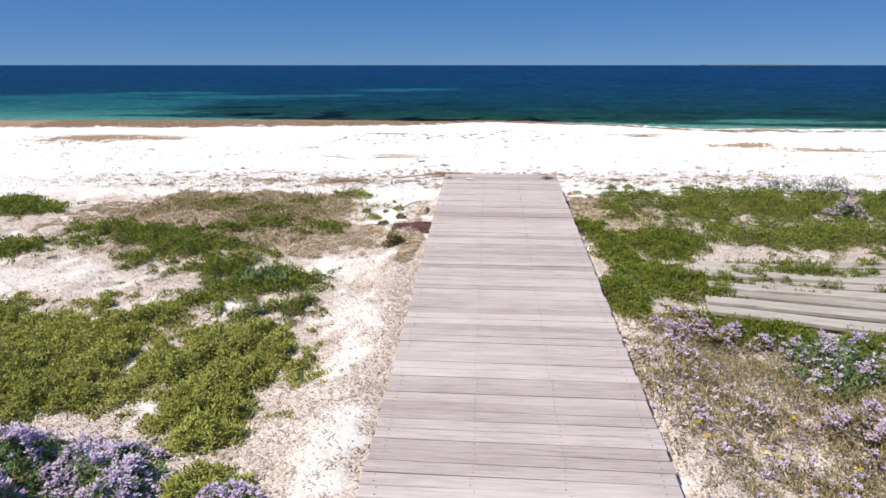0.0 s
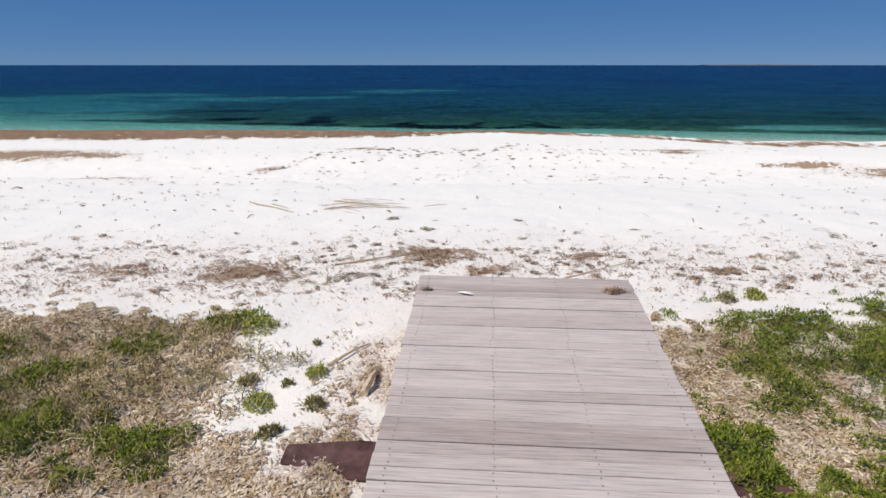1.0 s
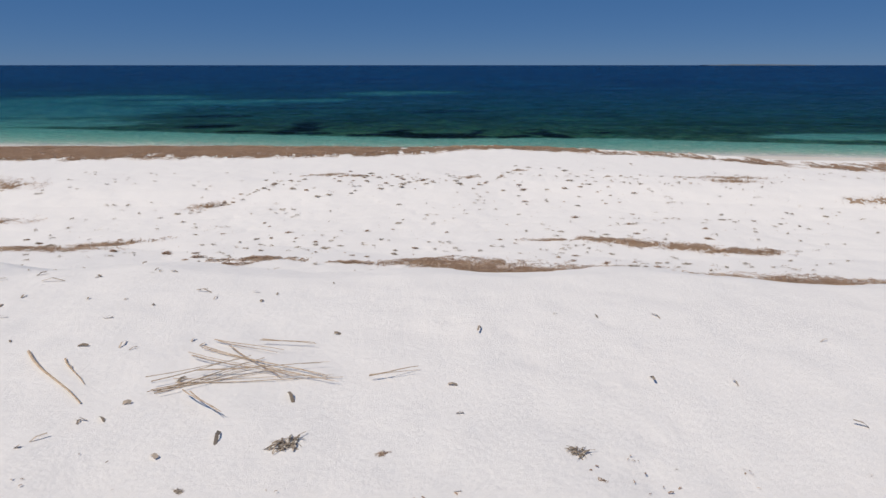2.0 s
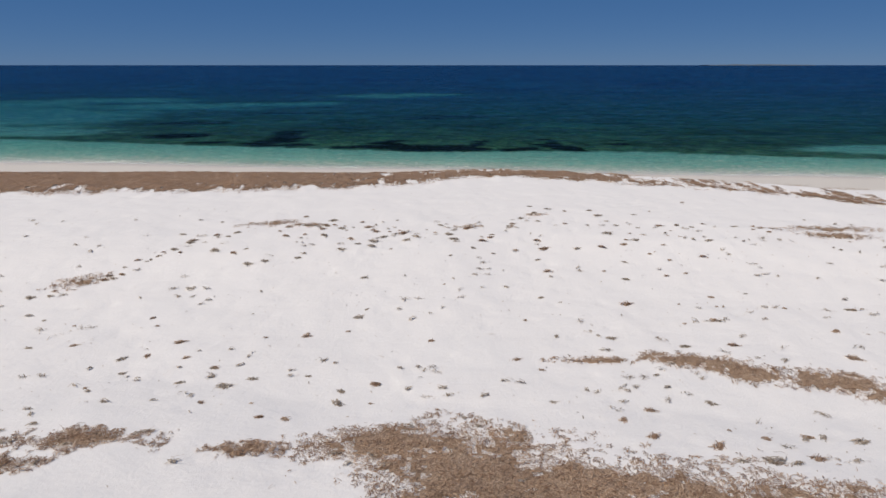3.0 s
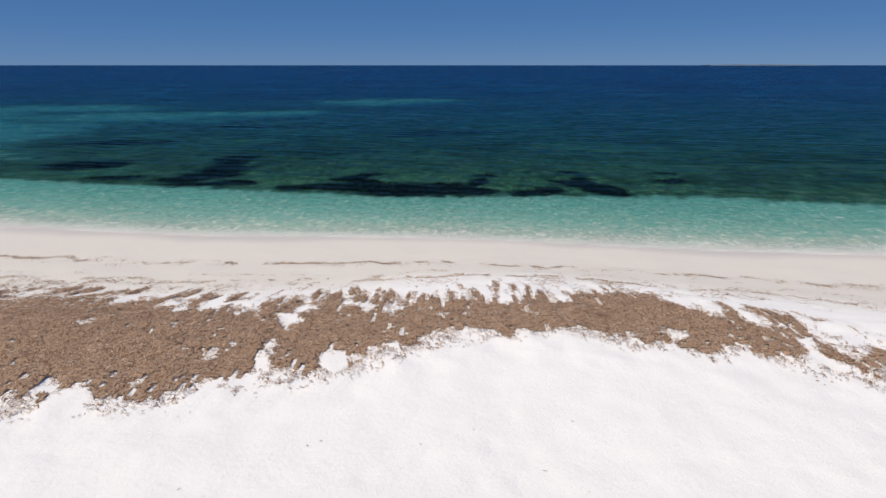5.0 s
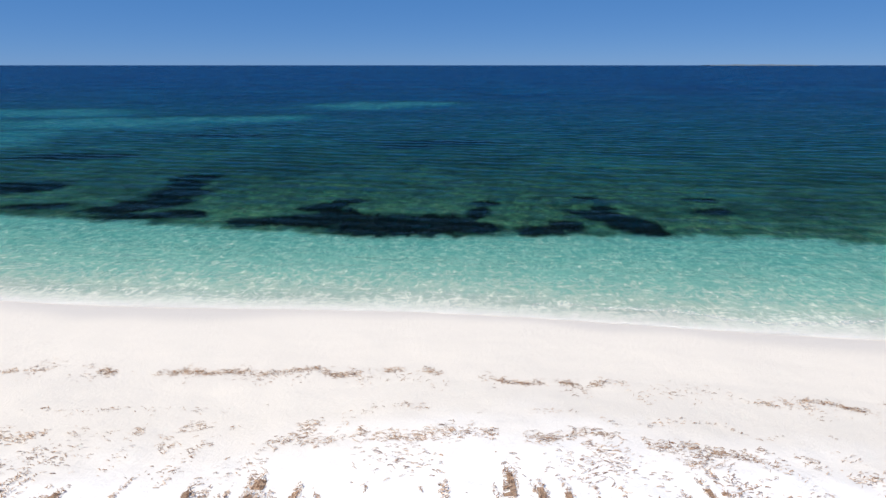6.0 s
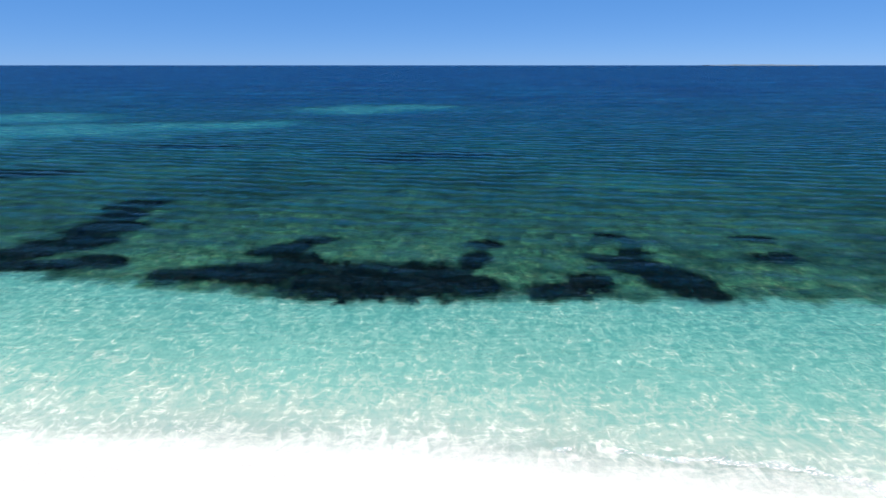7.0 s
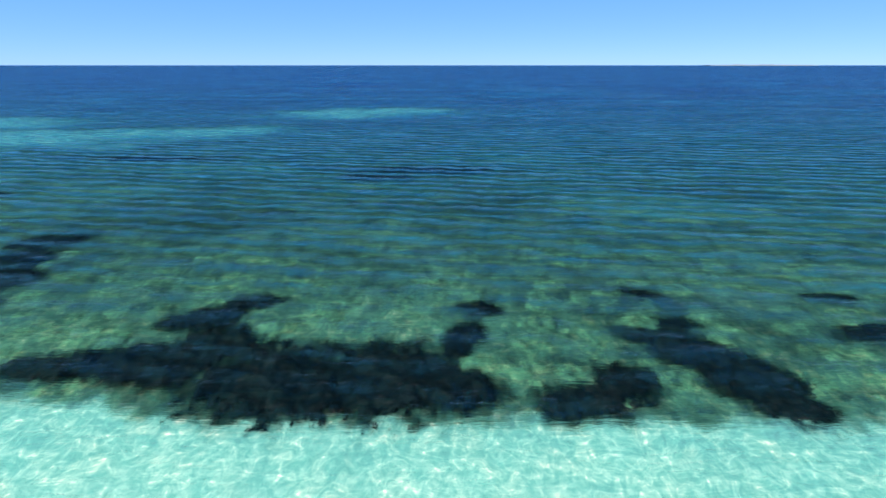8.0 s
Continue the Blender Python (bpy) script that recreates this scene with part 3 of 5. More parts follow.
def reach(spots):
    """The sides of a field that ragged ellipses stay within."""
    m = lambda s: max(s[2:4]) * 1.45 + 0.1
    return [min(s[0] - m(s) for s in spots), max(s[0] + m(s) for s in spots), min(s[1] - m(s) for s in spots), max(s[1] + m(s) for s in spots)]


def scatter(r, count, spots, rough=0.55, scale=2.2, seed=70, floor=0.0):
    """Random places inside ragged ellipses."""
    ext = reach(spots)
    lo, hi = np.array(ext[0::2]), np.array(ext[1::2])
    got = []
    total = 0
    while total < count:
        p = r.uniform(lo, hi, (count * 2, 2))
        f = ragged(p[:, 0], p[:, 1], spots, rough, scale, seed)
        p = p[f > floor + r.exponential(0.14, len(p)) - 0.14]
        got.append(p)
        total += len(p)
        if len(p) == 0:
            break
    return np.concatenate(got)[:count]


def on_old_boards(x, y):
    """True on the field of old boards, whose rim is overgrown."""
    rim = 0.22 * (value_noise(x * 2.3, y * 2.3, 58) - 0.5)
    return (y > 5.54 - 0.26 * (x - 2.6) + rim) & (y < 6.85 - 0.05 * (x - 2.75) + rim) & (x > 2.62 + 0.16 * (y - 5.6) + 3 * rim)


def off_boardwalk(p, margin=0.02, old=False):
    back, side = boardwalk_height(p[:, 0], p[:, 1])
    clear = ~((np.abs(side) < BW_WIDTH / 2 + margin) & (back > -margin))
    return p[clear & (old | ~on_old_boards(p[:, 0], p[:, 1]))]


def plant_mat(label, spots, material, count, height=0.10, leaf=(0.045, 0.017), seed=1, category="plant", flowers=0, thatch=True, rough=0.85, flower_material=None, name="creeping_plant", gaps=0.55, old=False):
    """A low cushion of leaves over ragged ground, with a floor of old stems and, if given, flower heads."""
    r = np.random.default_rng(seed)
    cx, cy = spots[0][0], spots[0][1]
    base = thing(name, label, category, (cx, cy, float(ground_height(cx, cy))))
    origin = np.array(base.location)
    field = lambda x, y: ragged(x, y, spots, rough, 1.5, 70 + seed) - gaps * smooth(0.52, 0.66, fbm(x * 1.9, y * 2.4, 170 + seed, 3))
    p = off_boardwalk(scatter(r, int(count * 1.25), spots, rough, 1.5, 70 + seed), old=old)
    p = p[field(p[:, 0], p[:, 1]) > r.exponential(0.12, len(p)) - 0.16][:count]
    f = np.clip(field(p[:, 0], p[:, 1]) * 1.6, 0, 1)
    lumps = lambda x, y: 0.45 + 0.75 * fbm(x * 3.2, y * 3.2, seed + 5, 3) + 1.5 * (fbm(x * 9.0, y * 9.0, seed + 6, 2) - 0.4)
    dome = height * f * np.clip(lumps(p[:, 0], p[:, 1]), 0.1, 2)
    z = ground_height(p[:, 0], p[:, 1]) + dome * r.uniform(0.35, 1.0, len(p))
    at = np.column_stack([p, z]) - origin
    n = len(p)
    part("foliage", blades("foliage", at, r.uniform(0, 6.283, n), r.uniform(0.1, 1.3, n), leaf[0] * r.uniform(0.6, 1.4, n), leaf[1] * r.uniform(0.7, 1.3, n), material, curl=0.1), base)["kind"] = "stuff"
    if thatch:
        ext = reach(spots)
        back = lambda x, y: (lambda b, s: ~((np.abs(s) < BW_WIDTH / 2 + 0.06) & (b > -0.06)))(*boardwalk_height(x, y))
        me = sheet("thatch", spread(ext[0], ext[1], 0.06), spread(ext[2], ext[3], 0.06),
                   lambda x, y: ground_height(x, y) - 0.006 + 0.5 * height * np.clip((field(x, y) - 0.12) * 1.6, 0, 1) * (0.4 + fbm(x * 3.2, y * 3.2, seed + 5, 3)), THATCH,
                   keep=lambda x, y: (field(x, y) > 0.2) & back(x, y) & ~on_old_boards(x, y))
        me.transform(Matrix.Translation(-base.location))
        part("thatch", me, base, "dead stems under the leaves")["kind"] = "stuff"
    elif count > 2000:
        k = count // 7
        q = p[r.integers(0, n, k)] + r.normal(0, 0.03, (k, 2))
        low = np.column_stack([q, ground_height(q[:, 0], q[:, 1]) + 0.012 + 0.4 * height * r.uniform(0, 1, k)]) - origin
        part("dry_stems", strips("dry_stems", low, r.uniform(0, 6.283, k), r.normal(0, 0.4, k), r.uniform(0.05, 0.13, k), r.uniform(0.002, 0.005, k), TAN), base, "thin dry brown stems")["kind"] = "stuff"
    if flowers:
        q = off_boardwalk(scatter(r, flowers * 2, spots, rough, 1.5, 70 + seed))
        q = q[fbm(q[:, 0] * 5.5, q[:, 1] * 5.5, seed + 8, 2) > r.uniform(0.42, 0.58, len(q))]
        f = np.clip(field(q[:, 0], q[:, 1]) * 1.6, 0, 1)
        zz = ground_height(q[:, 0], q[:, 1]) + height * f * (0.45 + 1.1 * fbm(q[:, 0] * 3.2, q[:, 1] * 3.2, seed + 5, 3)) + r.uniform(-0.01, 0.035, len(q))
        heads = np.column_stack([q, zz]) - origin
        k = 6
        at = np.repeat(heads, k, 0) + r.normal(0, 0.006, (len(heads) * k, 3))
        m = len(at)
        yaw = np.tile(np.arange(k) * 6.283 / k, len(heads)) + r.uniform(0, 6.283, m) * 0.2
        part("blossom", blades("blossom", at, yaw, r.uniform(-0.1, 0.7, m), r.uniform(0.018, 0.033, m), r.uniform(0.013, 0.021, m), flower_material or PETAL), base, "small four-petalled flower heads")["kind"] = "stuff"
    return base

# ======== things on the dune ========

def boardwalk():
    """Cross boards nailed to four bearers, climbing gently to the edge of the beach."""
    base = thing("boardwalk", "weathered grey-brown wooden boardwalk ending on white sand", "boardwalk", BW_END)
    base.rotation_euler = Euler((radians(BW_RISE), 0, radians(BW_YAW)))
    metas = []
    for k in range(4):
        bm = bmesh.new()
        box(bm, (BW_WIDTH, BW_PITCH - 0.0045, 0.036), Matrix.Translation((0, 0, -0.018)), 0.004)
        for v in bm.verts:
            v.co.z += 0.0025 * math.sin(v.co.x * (2.1 + k) + k)
            v.co.y += 0.0015 * math.sin(v.co.x * (5.3 - k) + 2 * k)
        me = bm_mesh("plank", bm, BOARD)
        me.materials.append(NAIL)
        bm = bmesh.new()
        bm.from_mesh(me)
        for col in (-0.45, -0.146, 0.15, 0.455):
            for side in (-0.028, 0.026):
                m = Matrix.Translation((col * BW_WIDTH + 0.004 * (k - 1.5), side, 0.0035))
                made = bmesh.ops.create_cone(bm, cap_ends=True, segments=6, radius1=0.0033, radius2=0.0027, depth=0.005, matrix=m)["verts"]
                for f in {f for v in made for f in v.link_faces}:
                    f.material_index = 1
        bm.to_mesh(me)
        bm.free()
        metas.append(me)
    r = random.Random(3)
    for i in range(138):
        ob = part("plank", metas[r.randrange(4)], base)
        ob.location = (r.uniform(-0.008, 0.008), -(i + 0.5) * BW_PITCH, r.uniform(-0.003, 0.002))
        ob.rotation_euler = Euler((r.uniform(-0.012, 0.012), 0, r.uniform(-0.002, 0.002) + (math.pi if r.random() < 0.5 else 0)))
    bm = bmesh.new()
    box(bm, (0.07, 14.3, 0.12), Matrix.Translation((0, -7.2, -0.102)), 0.006)
    me = bm_mesh("bearer", bm, BEAM)
    for col in (-0.45, -0.146, 0.15, 0.455):
        part("bearer", me, base, "dark wooden bearer").location.x = col * BW_WIDTH
    bm = bmesh.new()
    box(bm, (0.09, 0.09, 0.5), Matrix.Translation((0, 0, -0.40)), 0.008)
    me = bm_mesh("post", bm, BEAM)
    for col in (-0.45, 0.455):
        for row in (-0.3, -2.6, -4.9, -7.2, -9.5, -11.8):
            part("post", me, base, "short wooden post").location = (col * BW_WIDTH * 0.94, row, 0)
    return base


def sleeper():
    """A wide maroon plank lying under the walkway, its ends half buried."""
    bm = bmesh.new()
    box(bm, (2.96, 0.27, 0.10), Matrix(), 0.012)
    bmesh.ops.subdivide_edges(bm, edges=[e for e in bm.edges if e.calc_length() > 1], cuts=6)
    for v in bm.verts:
        worn = 0.5 if abs(v.co.x) > 1.4 else 1.0
        v.co.z = v.co.z * worn + 0.01 * math.sin(v.co.x * 3)
        v.co.y = v.co.y * worn + 0.015 * math.sin(v.co.x * 2 + 1)
    ob = new("timber_sleeper", bm_mesh("timber_sleeper", bm, MAROON))
    ob.matrix_world = pose(0.78, 7.92, float(ground_height(-0.4, 7.9)) - 0.005, 16, 0.5, -8)
    tagged(ob, "dark maroon timber half buried under the boardwalk", "timber")


def old_walkway():
    """Loose silvered boards, sunk in the grass."""
    base = thing("old_boardwalk", "broken silver-grey wooden boards overgrown with grass", "boardwalk", (4.3, 6.2, float(ground_height(4.3, 6.2))))
    r = random.Random(8)
    for i in range(8):
        x0, y0, ang, ln = 2.62 + 0.02 * i + (0, 0.04, 0.3, 0.15, 0.5, 0.2, 0.1, 0.25)[i], 5.62 + 0.17 * i, -14.5 + 1.6 * i, 3.3
        bm = bmesh.new()
        box(bm, (ln, 0.15, 0.045), Matrix(), 0.006)
        bmesh.ops.subdivide_edges(bm, edges=[e for e in bm.edges if e.calc_length() > 1], cuts=8)
        for v in bm.verts:
            v.co.y *= 1.08 + 0.17 * (v.co.x + ln / 2)
            v.co.y += 0.008 * math.sin(v.co.x * 4 + i)
            v.co.z += 0.006 * math.sin(v.co.x * 1.7 + 2 * i)
        ob = part("plank", bm_mesh("plank", bm, OLDBOARD), base)
        a = radians(ang)
        mx, my = x0 + math.cos(a) * ln / 2, y0 + math.sin(a) * ln / 2
        z0, z1 = float(ground_height(x0 + 0.3, y0)), float(ground_height(x0 + math.cos(a) * 2.6, y0 + math.sin(a) * 2.6))
        slope = (z1 - z0) / 2.3
        ob.matrix_world = Matrix.Translation((mx - 4.3, my - 6.2, z0 + slope * (ln / 2 - 0.3) - base.location.z + 0.045 + r.uniform(-0.008, 0.01))) @ pose(0, 0, 0, r.uniform(-2, 2), -math.degrees(math.atan(slope)), ang)


boardwalk()
sleeper()
old_walkway()

MAT = "dense low green plant mat creeping over sand"
plant_mat(MAT, [(-3.4, 5.0, 1.3, 0.85, 5), (-2.0, 4.65, 0.9, 0.75, 10), (-4.6, 5.2, 0.9, 0.7, 0), (-3.4, 4.3, 0.9, 0.45, 0), (-1.9, 4.2, 0.6, 0.4, 0)], GREEN, 80000, 0.14, (0.034, 0.014), 1, rough=1.1, gaps=0.25)
plant_mat("dark green plant cushion beside bare sand", [(-4.2, 7.9, 0.85, 0.5, -15), (-3.2, 7.4, 0.85, 0.65, -20), (-2.7, 6.8, 0.5, 0.4, -30)], DEEP_GREEN, 33000, 0.14, (0.033, 0.010), 2, rough=1.25)
plant_mat("bluish green leafy plant on the sand", [(-2.0, 6.4, 0.42, 0.26, 10)], BLUE_GREEN, 2300, 0.15, (0.05, 0.022), 3, rough=1.2)
plant_mat("green plant patch spreading over pale litter", [(-2.15, 6.15, 0.75, 0.42, 12), (-1.75, 6.55, 0.45, 0.25, 0), (-1.7, 5.65, 0.5, 0.3, 30), (-2.5, 6.7, 0.4, 0.3, 0)], DEEP_GREEN, 15000, 0.12, (0.033, 0.010), 22, rough=1.2)
plant_mat("dark green plant cushion on the dune", [(-5.6, 7.3, 1.0, 0.45, 8), (-6.6, 9.1, 0.8, 0.5, 0)], DEEP_GREEN, 17000, 0.14, (0.042, 0.013), 4)
plant_mat("sparse dry olive plant mat with brown litter", [(-2.3, 8.9, 1.15, 0.9, 0), (-3.6, 9.2, 0.9, 0.7, 0), (-1.55, 9.5, 0.35, 0.4, 0)], OLIVE, 12000, 0.11, (0.05, 0.010), 5, thatch=False, rough=1.3, gaps=0.6)
for k, (x, y, a, b) in enumerate(((-1.55, 9.85, 0.28, 0.16), (-2.45, 8.35, 0.45, 0.35), (-3.4, 9.3, 0.5, 0.35), (-1.75, 8.2, 0.32, 0.35), (-2.9, 8.1, 0.3, 0.2), (-2.2, 9.45, 0.3, 0.2), (-2.6, 9.0, 0.4, 0.2))):
    plant_mat("small green plant patch in brown litter", [(x, y, a, b, 10)], DEEP_GREEN, int(26000 * a * b), 0.09, (0.04, 0.011), 60 + k, thatch=False, rough=1.2)
plant_mat("small green plant tuft in pale litter", [(-1.65, 3.65, 0.27, 0.24, 0), (-1.95, 3.95, 0.25, 0.2, 0), (-1.5, 3.15, 0.33, 0.25, 0)], GREEN, 5000, 0.13, (0.04, 0.014), 6)
plant_mat("flowering bush covered in lilac blossoms", [(-2.45, 3.2, 0.78, 0.46, -12)], BLUE_GREEN, 9000, 0.27, (0.045, 0.012), 7, "shrub", 2000, True, 0.45, name="flowering_bush")
plant_mat("small lilac flowering plant on the litter", [(-1.25, 2.95, 0.3, 0.16, 0)], BLUE_GREEN, 900, 0.18, (0.05, 0.014), 17, "shrub", 150, False, 0.4, name="flowering_bush")
plant_mat("round green tuft beside the boardwalk", [(-0.68, 7.45, 0.2, 0.18, 0)], OLIVE, 1100, 0.16, (0.06, 0.015), 8, rough=0.3)
plant_mat("lush green plant mat beside the sand", [(4.7, 9.2, 2.6, 1.0, -3), (2.7, 9.0, 0.55, 0.55, 0), (5.2, 7.85, 2.5, 0.65, -4), (7.2, 8.6, 1.8, 1.3, 0)], DEEP_GREEN, 120000, 0.14, (0.031, 0.010), 9, rough=0.9, gaps=0.4)
plant_mat("lush green plant strip along the boardwalk edge", [(2.12, 7.2, 0.3, 1.5, 5), (2.6, 7.5, 0.7, 0.6, 0), (1.85, 5.75, 0.28, 0.5, 5), (2.45, 6.35, 0.5, 0.6, 0)], DEEP_GREEN, 40000, 0.14, (0.033, 0.010), 10, rough=0.7, gaps=0.15)
plant_mat("green plant mat in front of old boards", [(2.9, 5.2, 0.75, 0.3, -14), (3.8, 4.85, 0.9, 0.3, -14)], DEEP_GREEN, 23000, 0.14, (0.032, 0.010), 11, gaps=0.3)
plant_mat("thin grass growing between old boards", [(3.2, 6.35, 0.8, 0.28, -6), (4.2, 6.5, 1.1, 0.16, -5), (2.85, 6.1, 0.35, 0.3, 0), (4.1, 6.1, 0.9, 0.06, -10), (3.7, 5.95, 0.6, 0.05, -12), (4.2, 6.75, 1.2, 0.08, -3)], DEEP_GREEN, 22000, 0.12, (0.04, 0.009), 12, thatch=False, rough=1.3, old=True)
plant_mat("sparse dry olive weeds in pale litter", [(2.4, 4.2, 0.8, 1.1, 0), (3.2, 4.0, 0.8, 0.8, 0)], OLIVE, 12000, 0.09, (0.045, 0.009), 30, "weed", 0, False, 1.4, name="dry_weed")
plant_mat("flowering bush covered in lilac blossoms", [(3.45, 4.6, 0.65, 0.5, 0)], BLUE_GREEN, 4200, 0.26, (0.05, 0.014), 13, "shrub", 560, True, 1.0, name="flowering_bush")
plant_mat("flowering bush covered in lilac blossoms", [(3.1, 3.7, 0.5, 0.34, 0)], OLIVE, 2600, 0.22, (0.05, 0.014), 14, "shrub", 420, False, 1.0, name="flowering_bush")
plant_mat("thin lilac flowering plant in pale litter", [(2.35, 5.05, 0.55, 0.3, -10)], OLIVE, 1900, 0.14, (0.05, 0.012), 15, "shrub", 230, False, 1.2, name="flowering_bush")
plant_mat("thin lilac flowering plant in pale litter", [(2.05, 4.0, 0.42, 0.85, 10), (2.4, 3.2, 0.5, 0.35, 0)], OLIVE, 3200, 0.15, (0.05, 0.012), 16, "shrub", 330, False, 1.2, name="flowering_bush")
plant_mat("lilac flowering plant at the edge of the beach", [(6.0, 10.0, 0.8, 0.2, -15)], BLUE_GREEN, 1800, 0.2, (0.05, 0.014), 18, "shrub", 420, False, 0.6, name="flowering_bush")
plant_mat("pale lilac flowering plant among green leaves", [(5.95, 8.65, 0.4, 0.2, -10)], BLUE_GREEN, 900, 0.22, (0.05, 0.014), 19, "shrub", 240, False, 0.5, name="flowering_bush")
plant_mat("yellow flowering weed in the litter", [(2.3, 3.35, 0.6, 0.9, 0)], OLIVE, 250, 0.12, (0.04, 0.01), 20, "weed", 9, False, 1.0, YELLOW, name="yellow_weed")
for k, (x, y, s_) in enumerate(((-0.78, 9.55, 0.07), (-0.68, 9.02, 0.09), (-0.86, 8.9, 0.09), (-0.62, 8.66, 0.09), (-1.0, 8.7, 0.13), (-0.85, 8.35, 0.13), (-1.15, 8.95, 0.08),
                                (-1.3, 9.75, 0.2), (2.4, 9.75, 0.1), (2.9, 10.35, 0.13), (3.2, 10.5, 0.16))):
    s_ *= 0.8
    plant_mat("small green seedling tuft on bare sand", [(x, y, s_, s_, 0)], GREEN if k % 3 == 1 else OLIVE, int(3200 * s_), 0.06, (0.04, 0.012), 40 + k, thatch=False, rough=0.25, name="seedling_tuft")


def litter(name, label, count, spots, material, length, width, seed, rough=0.7, lift=0.008, bow=0.15, mask=None):
    """Loose bits of dead plant, strewn over the ground."""
    r = np.random.default_rng(seed)
    p = off_boardwalk(scatter(r, count, spots, rough, 1.6, seed))
    if mask is not None:
        p = p[mask(p[:, 0], p[:, 1]) > r.uniform(0, 1, len(p))]
    n = len(p)
    at = np.column_stack([p, ground_height(p[:, 0], p[:, 1]) + lift * r.uniform(0.6, 2.0, n)])
    me = strips(name, at, r.uniform(0, 6.283, n), r.normal(0, 0.2, n), np.minimum(length[0] + r.exponential((length[1] - length[0]) * 0.3, n), length[1] * 1.5), r.uniform(*width, n), material, bow)
    return tagged(new(name, me), label, "plant litter", kind="stuff")


DUNE = [(-3.0, 6.0, 3.9, 5.0, 0), (4.2, 6.0, 3.8, 4.8, 0)]
litter("dry_litter", "pale brown dry plant litter strewn over the dune", 230000, DUNE, DRY, (0.012, 0.05), (0.003, 0.009), 90, 0.3, 0.012, mask=lambda x, y: np.clip(litter_cover(x, y, 0) ** 1.7 * 1.5, 0, 1))
litter("brown_litter", "brown dry leaf litter under the plants", 120000, [(-2.9, 8.7, 2.2, 1.3, 0), (-1.6, 8.2, 0.8, 0.8, 0), (2.5, 8.5, 0.55, 1.2, 10), (-0.42, 7.6, 0.12, 0.9, -4)], TAN, (0.022, 0.08), (0.006, 0.014), 91, 0.7, mask=lambda x, y: 1 - bare_path(x, y))

# ======== things on the beach ========
def seaweed_patch(spots, count, seed, label="brown patch of dead seagrass on white sand", thick=0.018, rough=1.5, edge=0.5):
    """A drift of dead seagrass: a matted bed and loose ribbons on it."""
    r = np.random.default_rng(seed)
    cx, cy = spots[0][:2]
    base = thing("seaweed_patch", label, "seaweed", (cx, cy, float(ground_height(cx, cy))))
    field = lambda x, y: ragged(x, y, spots, rough, 2.2, seed)
    ext = reach(spots)
    me = sheet("bed", spread(ext[0], ext[1], 0.05), spread(ext[2], ext[3], 0.05),
               lambda x, y: ground_height(x, y) - 0.004 + thick * np.clip(field(x, y) * 1.5, 0, 1) * (0.35 + 1.1 * fbm(x * 6, y * 6, seed + 1, 3)), DARKBED, keep=lambda x, y: field(x, y) > edge)
    me.transform(Matrix.Translation(-base.location))
    part("bed", me, base, "matted seagrass")["kind"] = "stuff"
    p = scatter(r, count * 2, spots, rough, 2.2, seed, -0.2)
    n = len(p)
    f = np.clip(field(p[:, 0], p[:, 1]) * 1.5, 0, 1)
    z = ground_height(p[:, 0], p[:, 1]) + 0.008 + thick * f * (0.35 + 1.1 * fbm(p[:, 0] * 6, p[:, 1] * 6, seed + 1, 3)) * r.uniform(0.9, 1.3, n)
    part("loose_seagrass", strips("loose_seagrass", np.column_stack([p, z]) - np.array(base.location), r.uniform(0, 6.283, n), r.normal(0, 0.25, n), 0.014 + r.exponential(0.018, n), r.uniform(0.0025, 0.007, n), WRACK), base, "loose brown seagrass ribbons")["kind"] = "stuff"


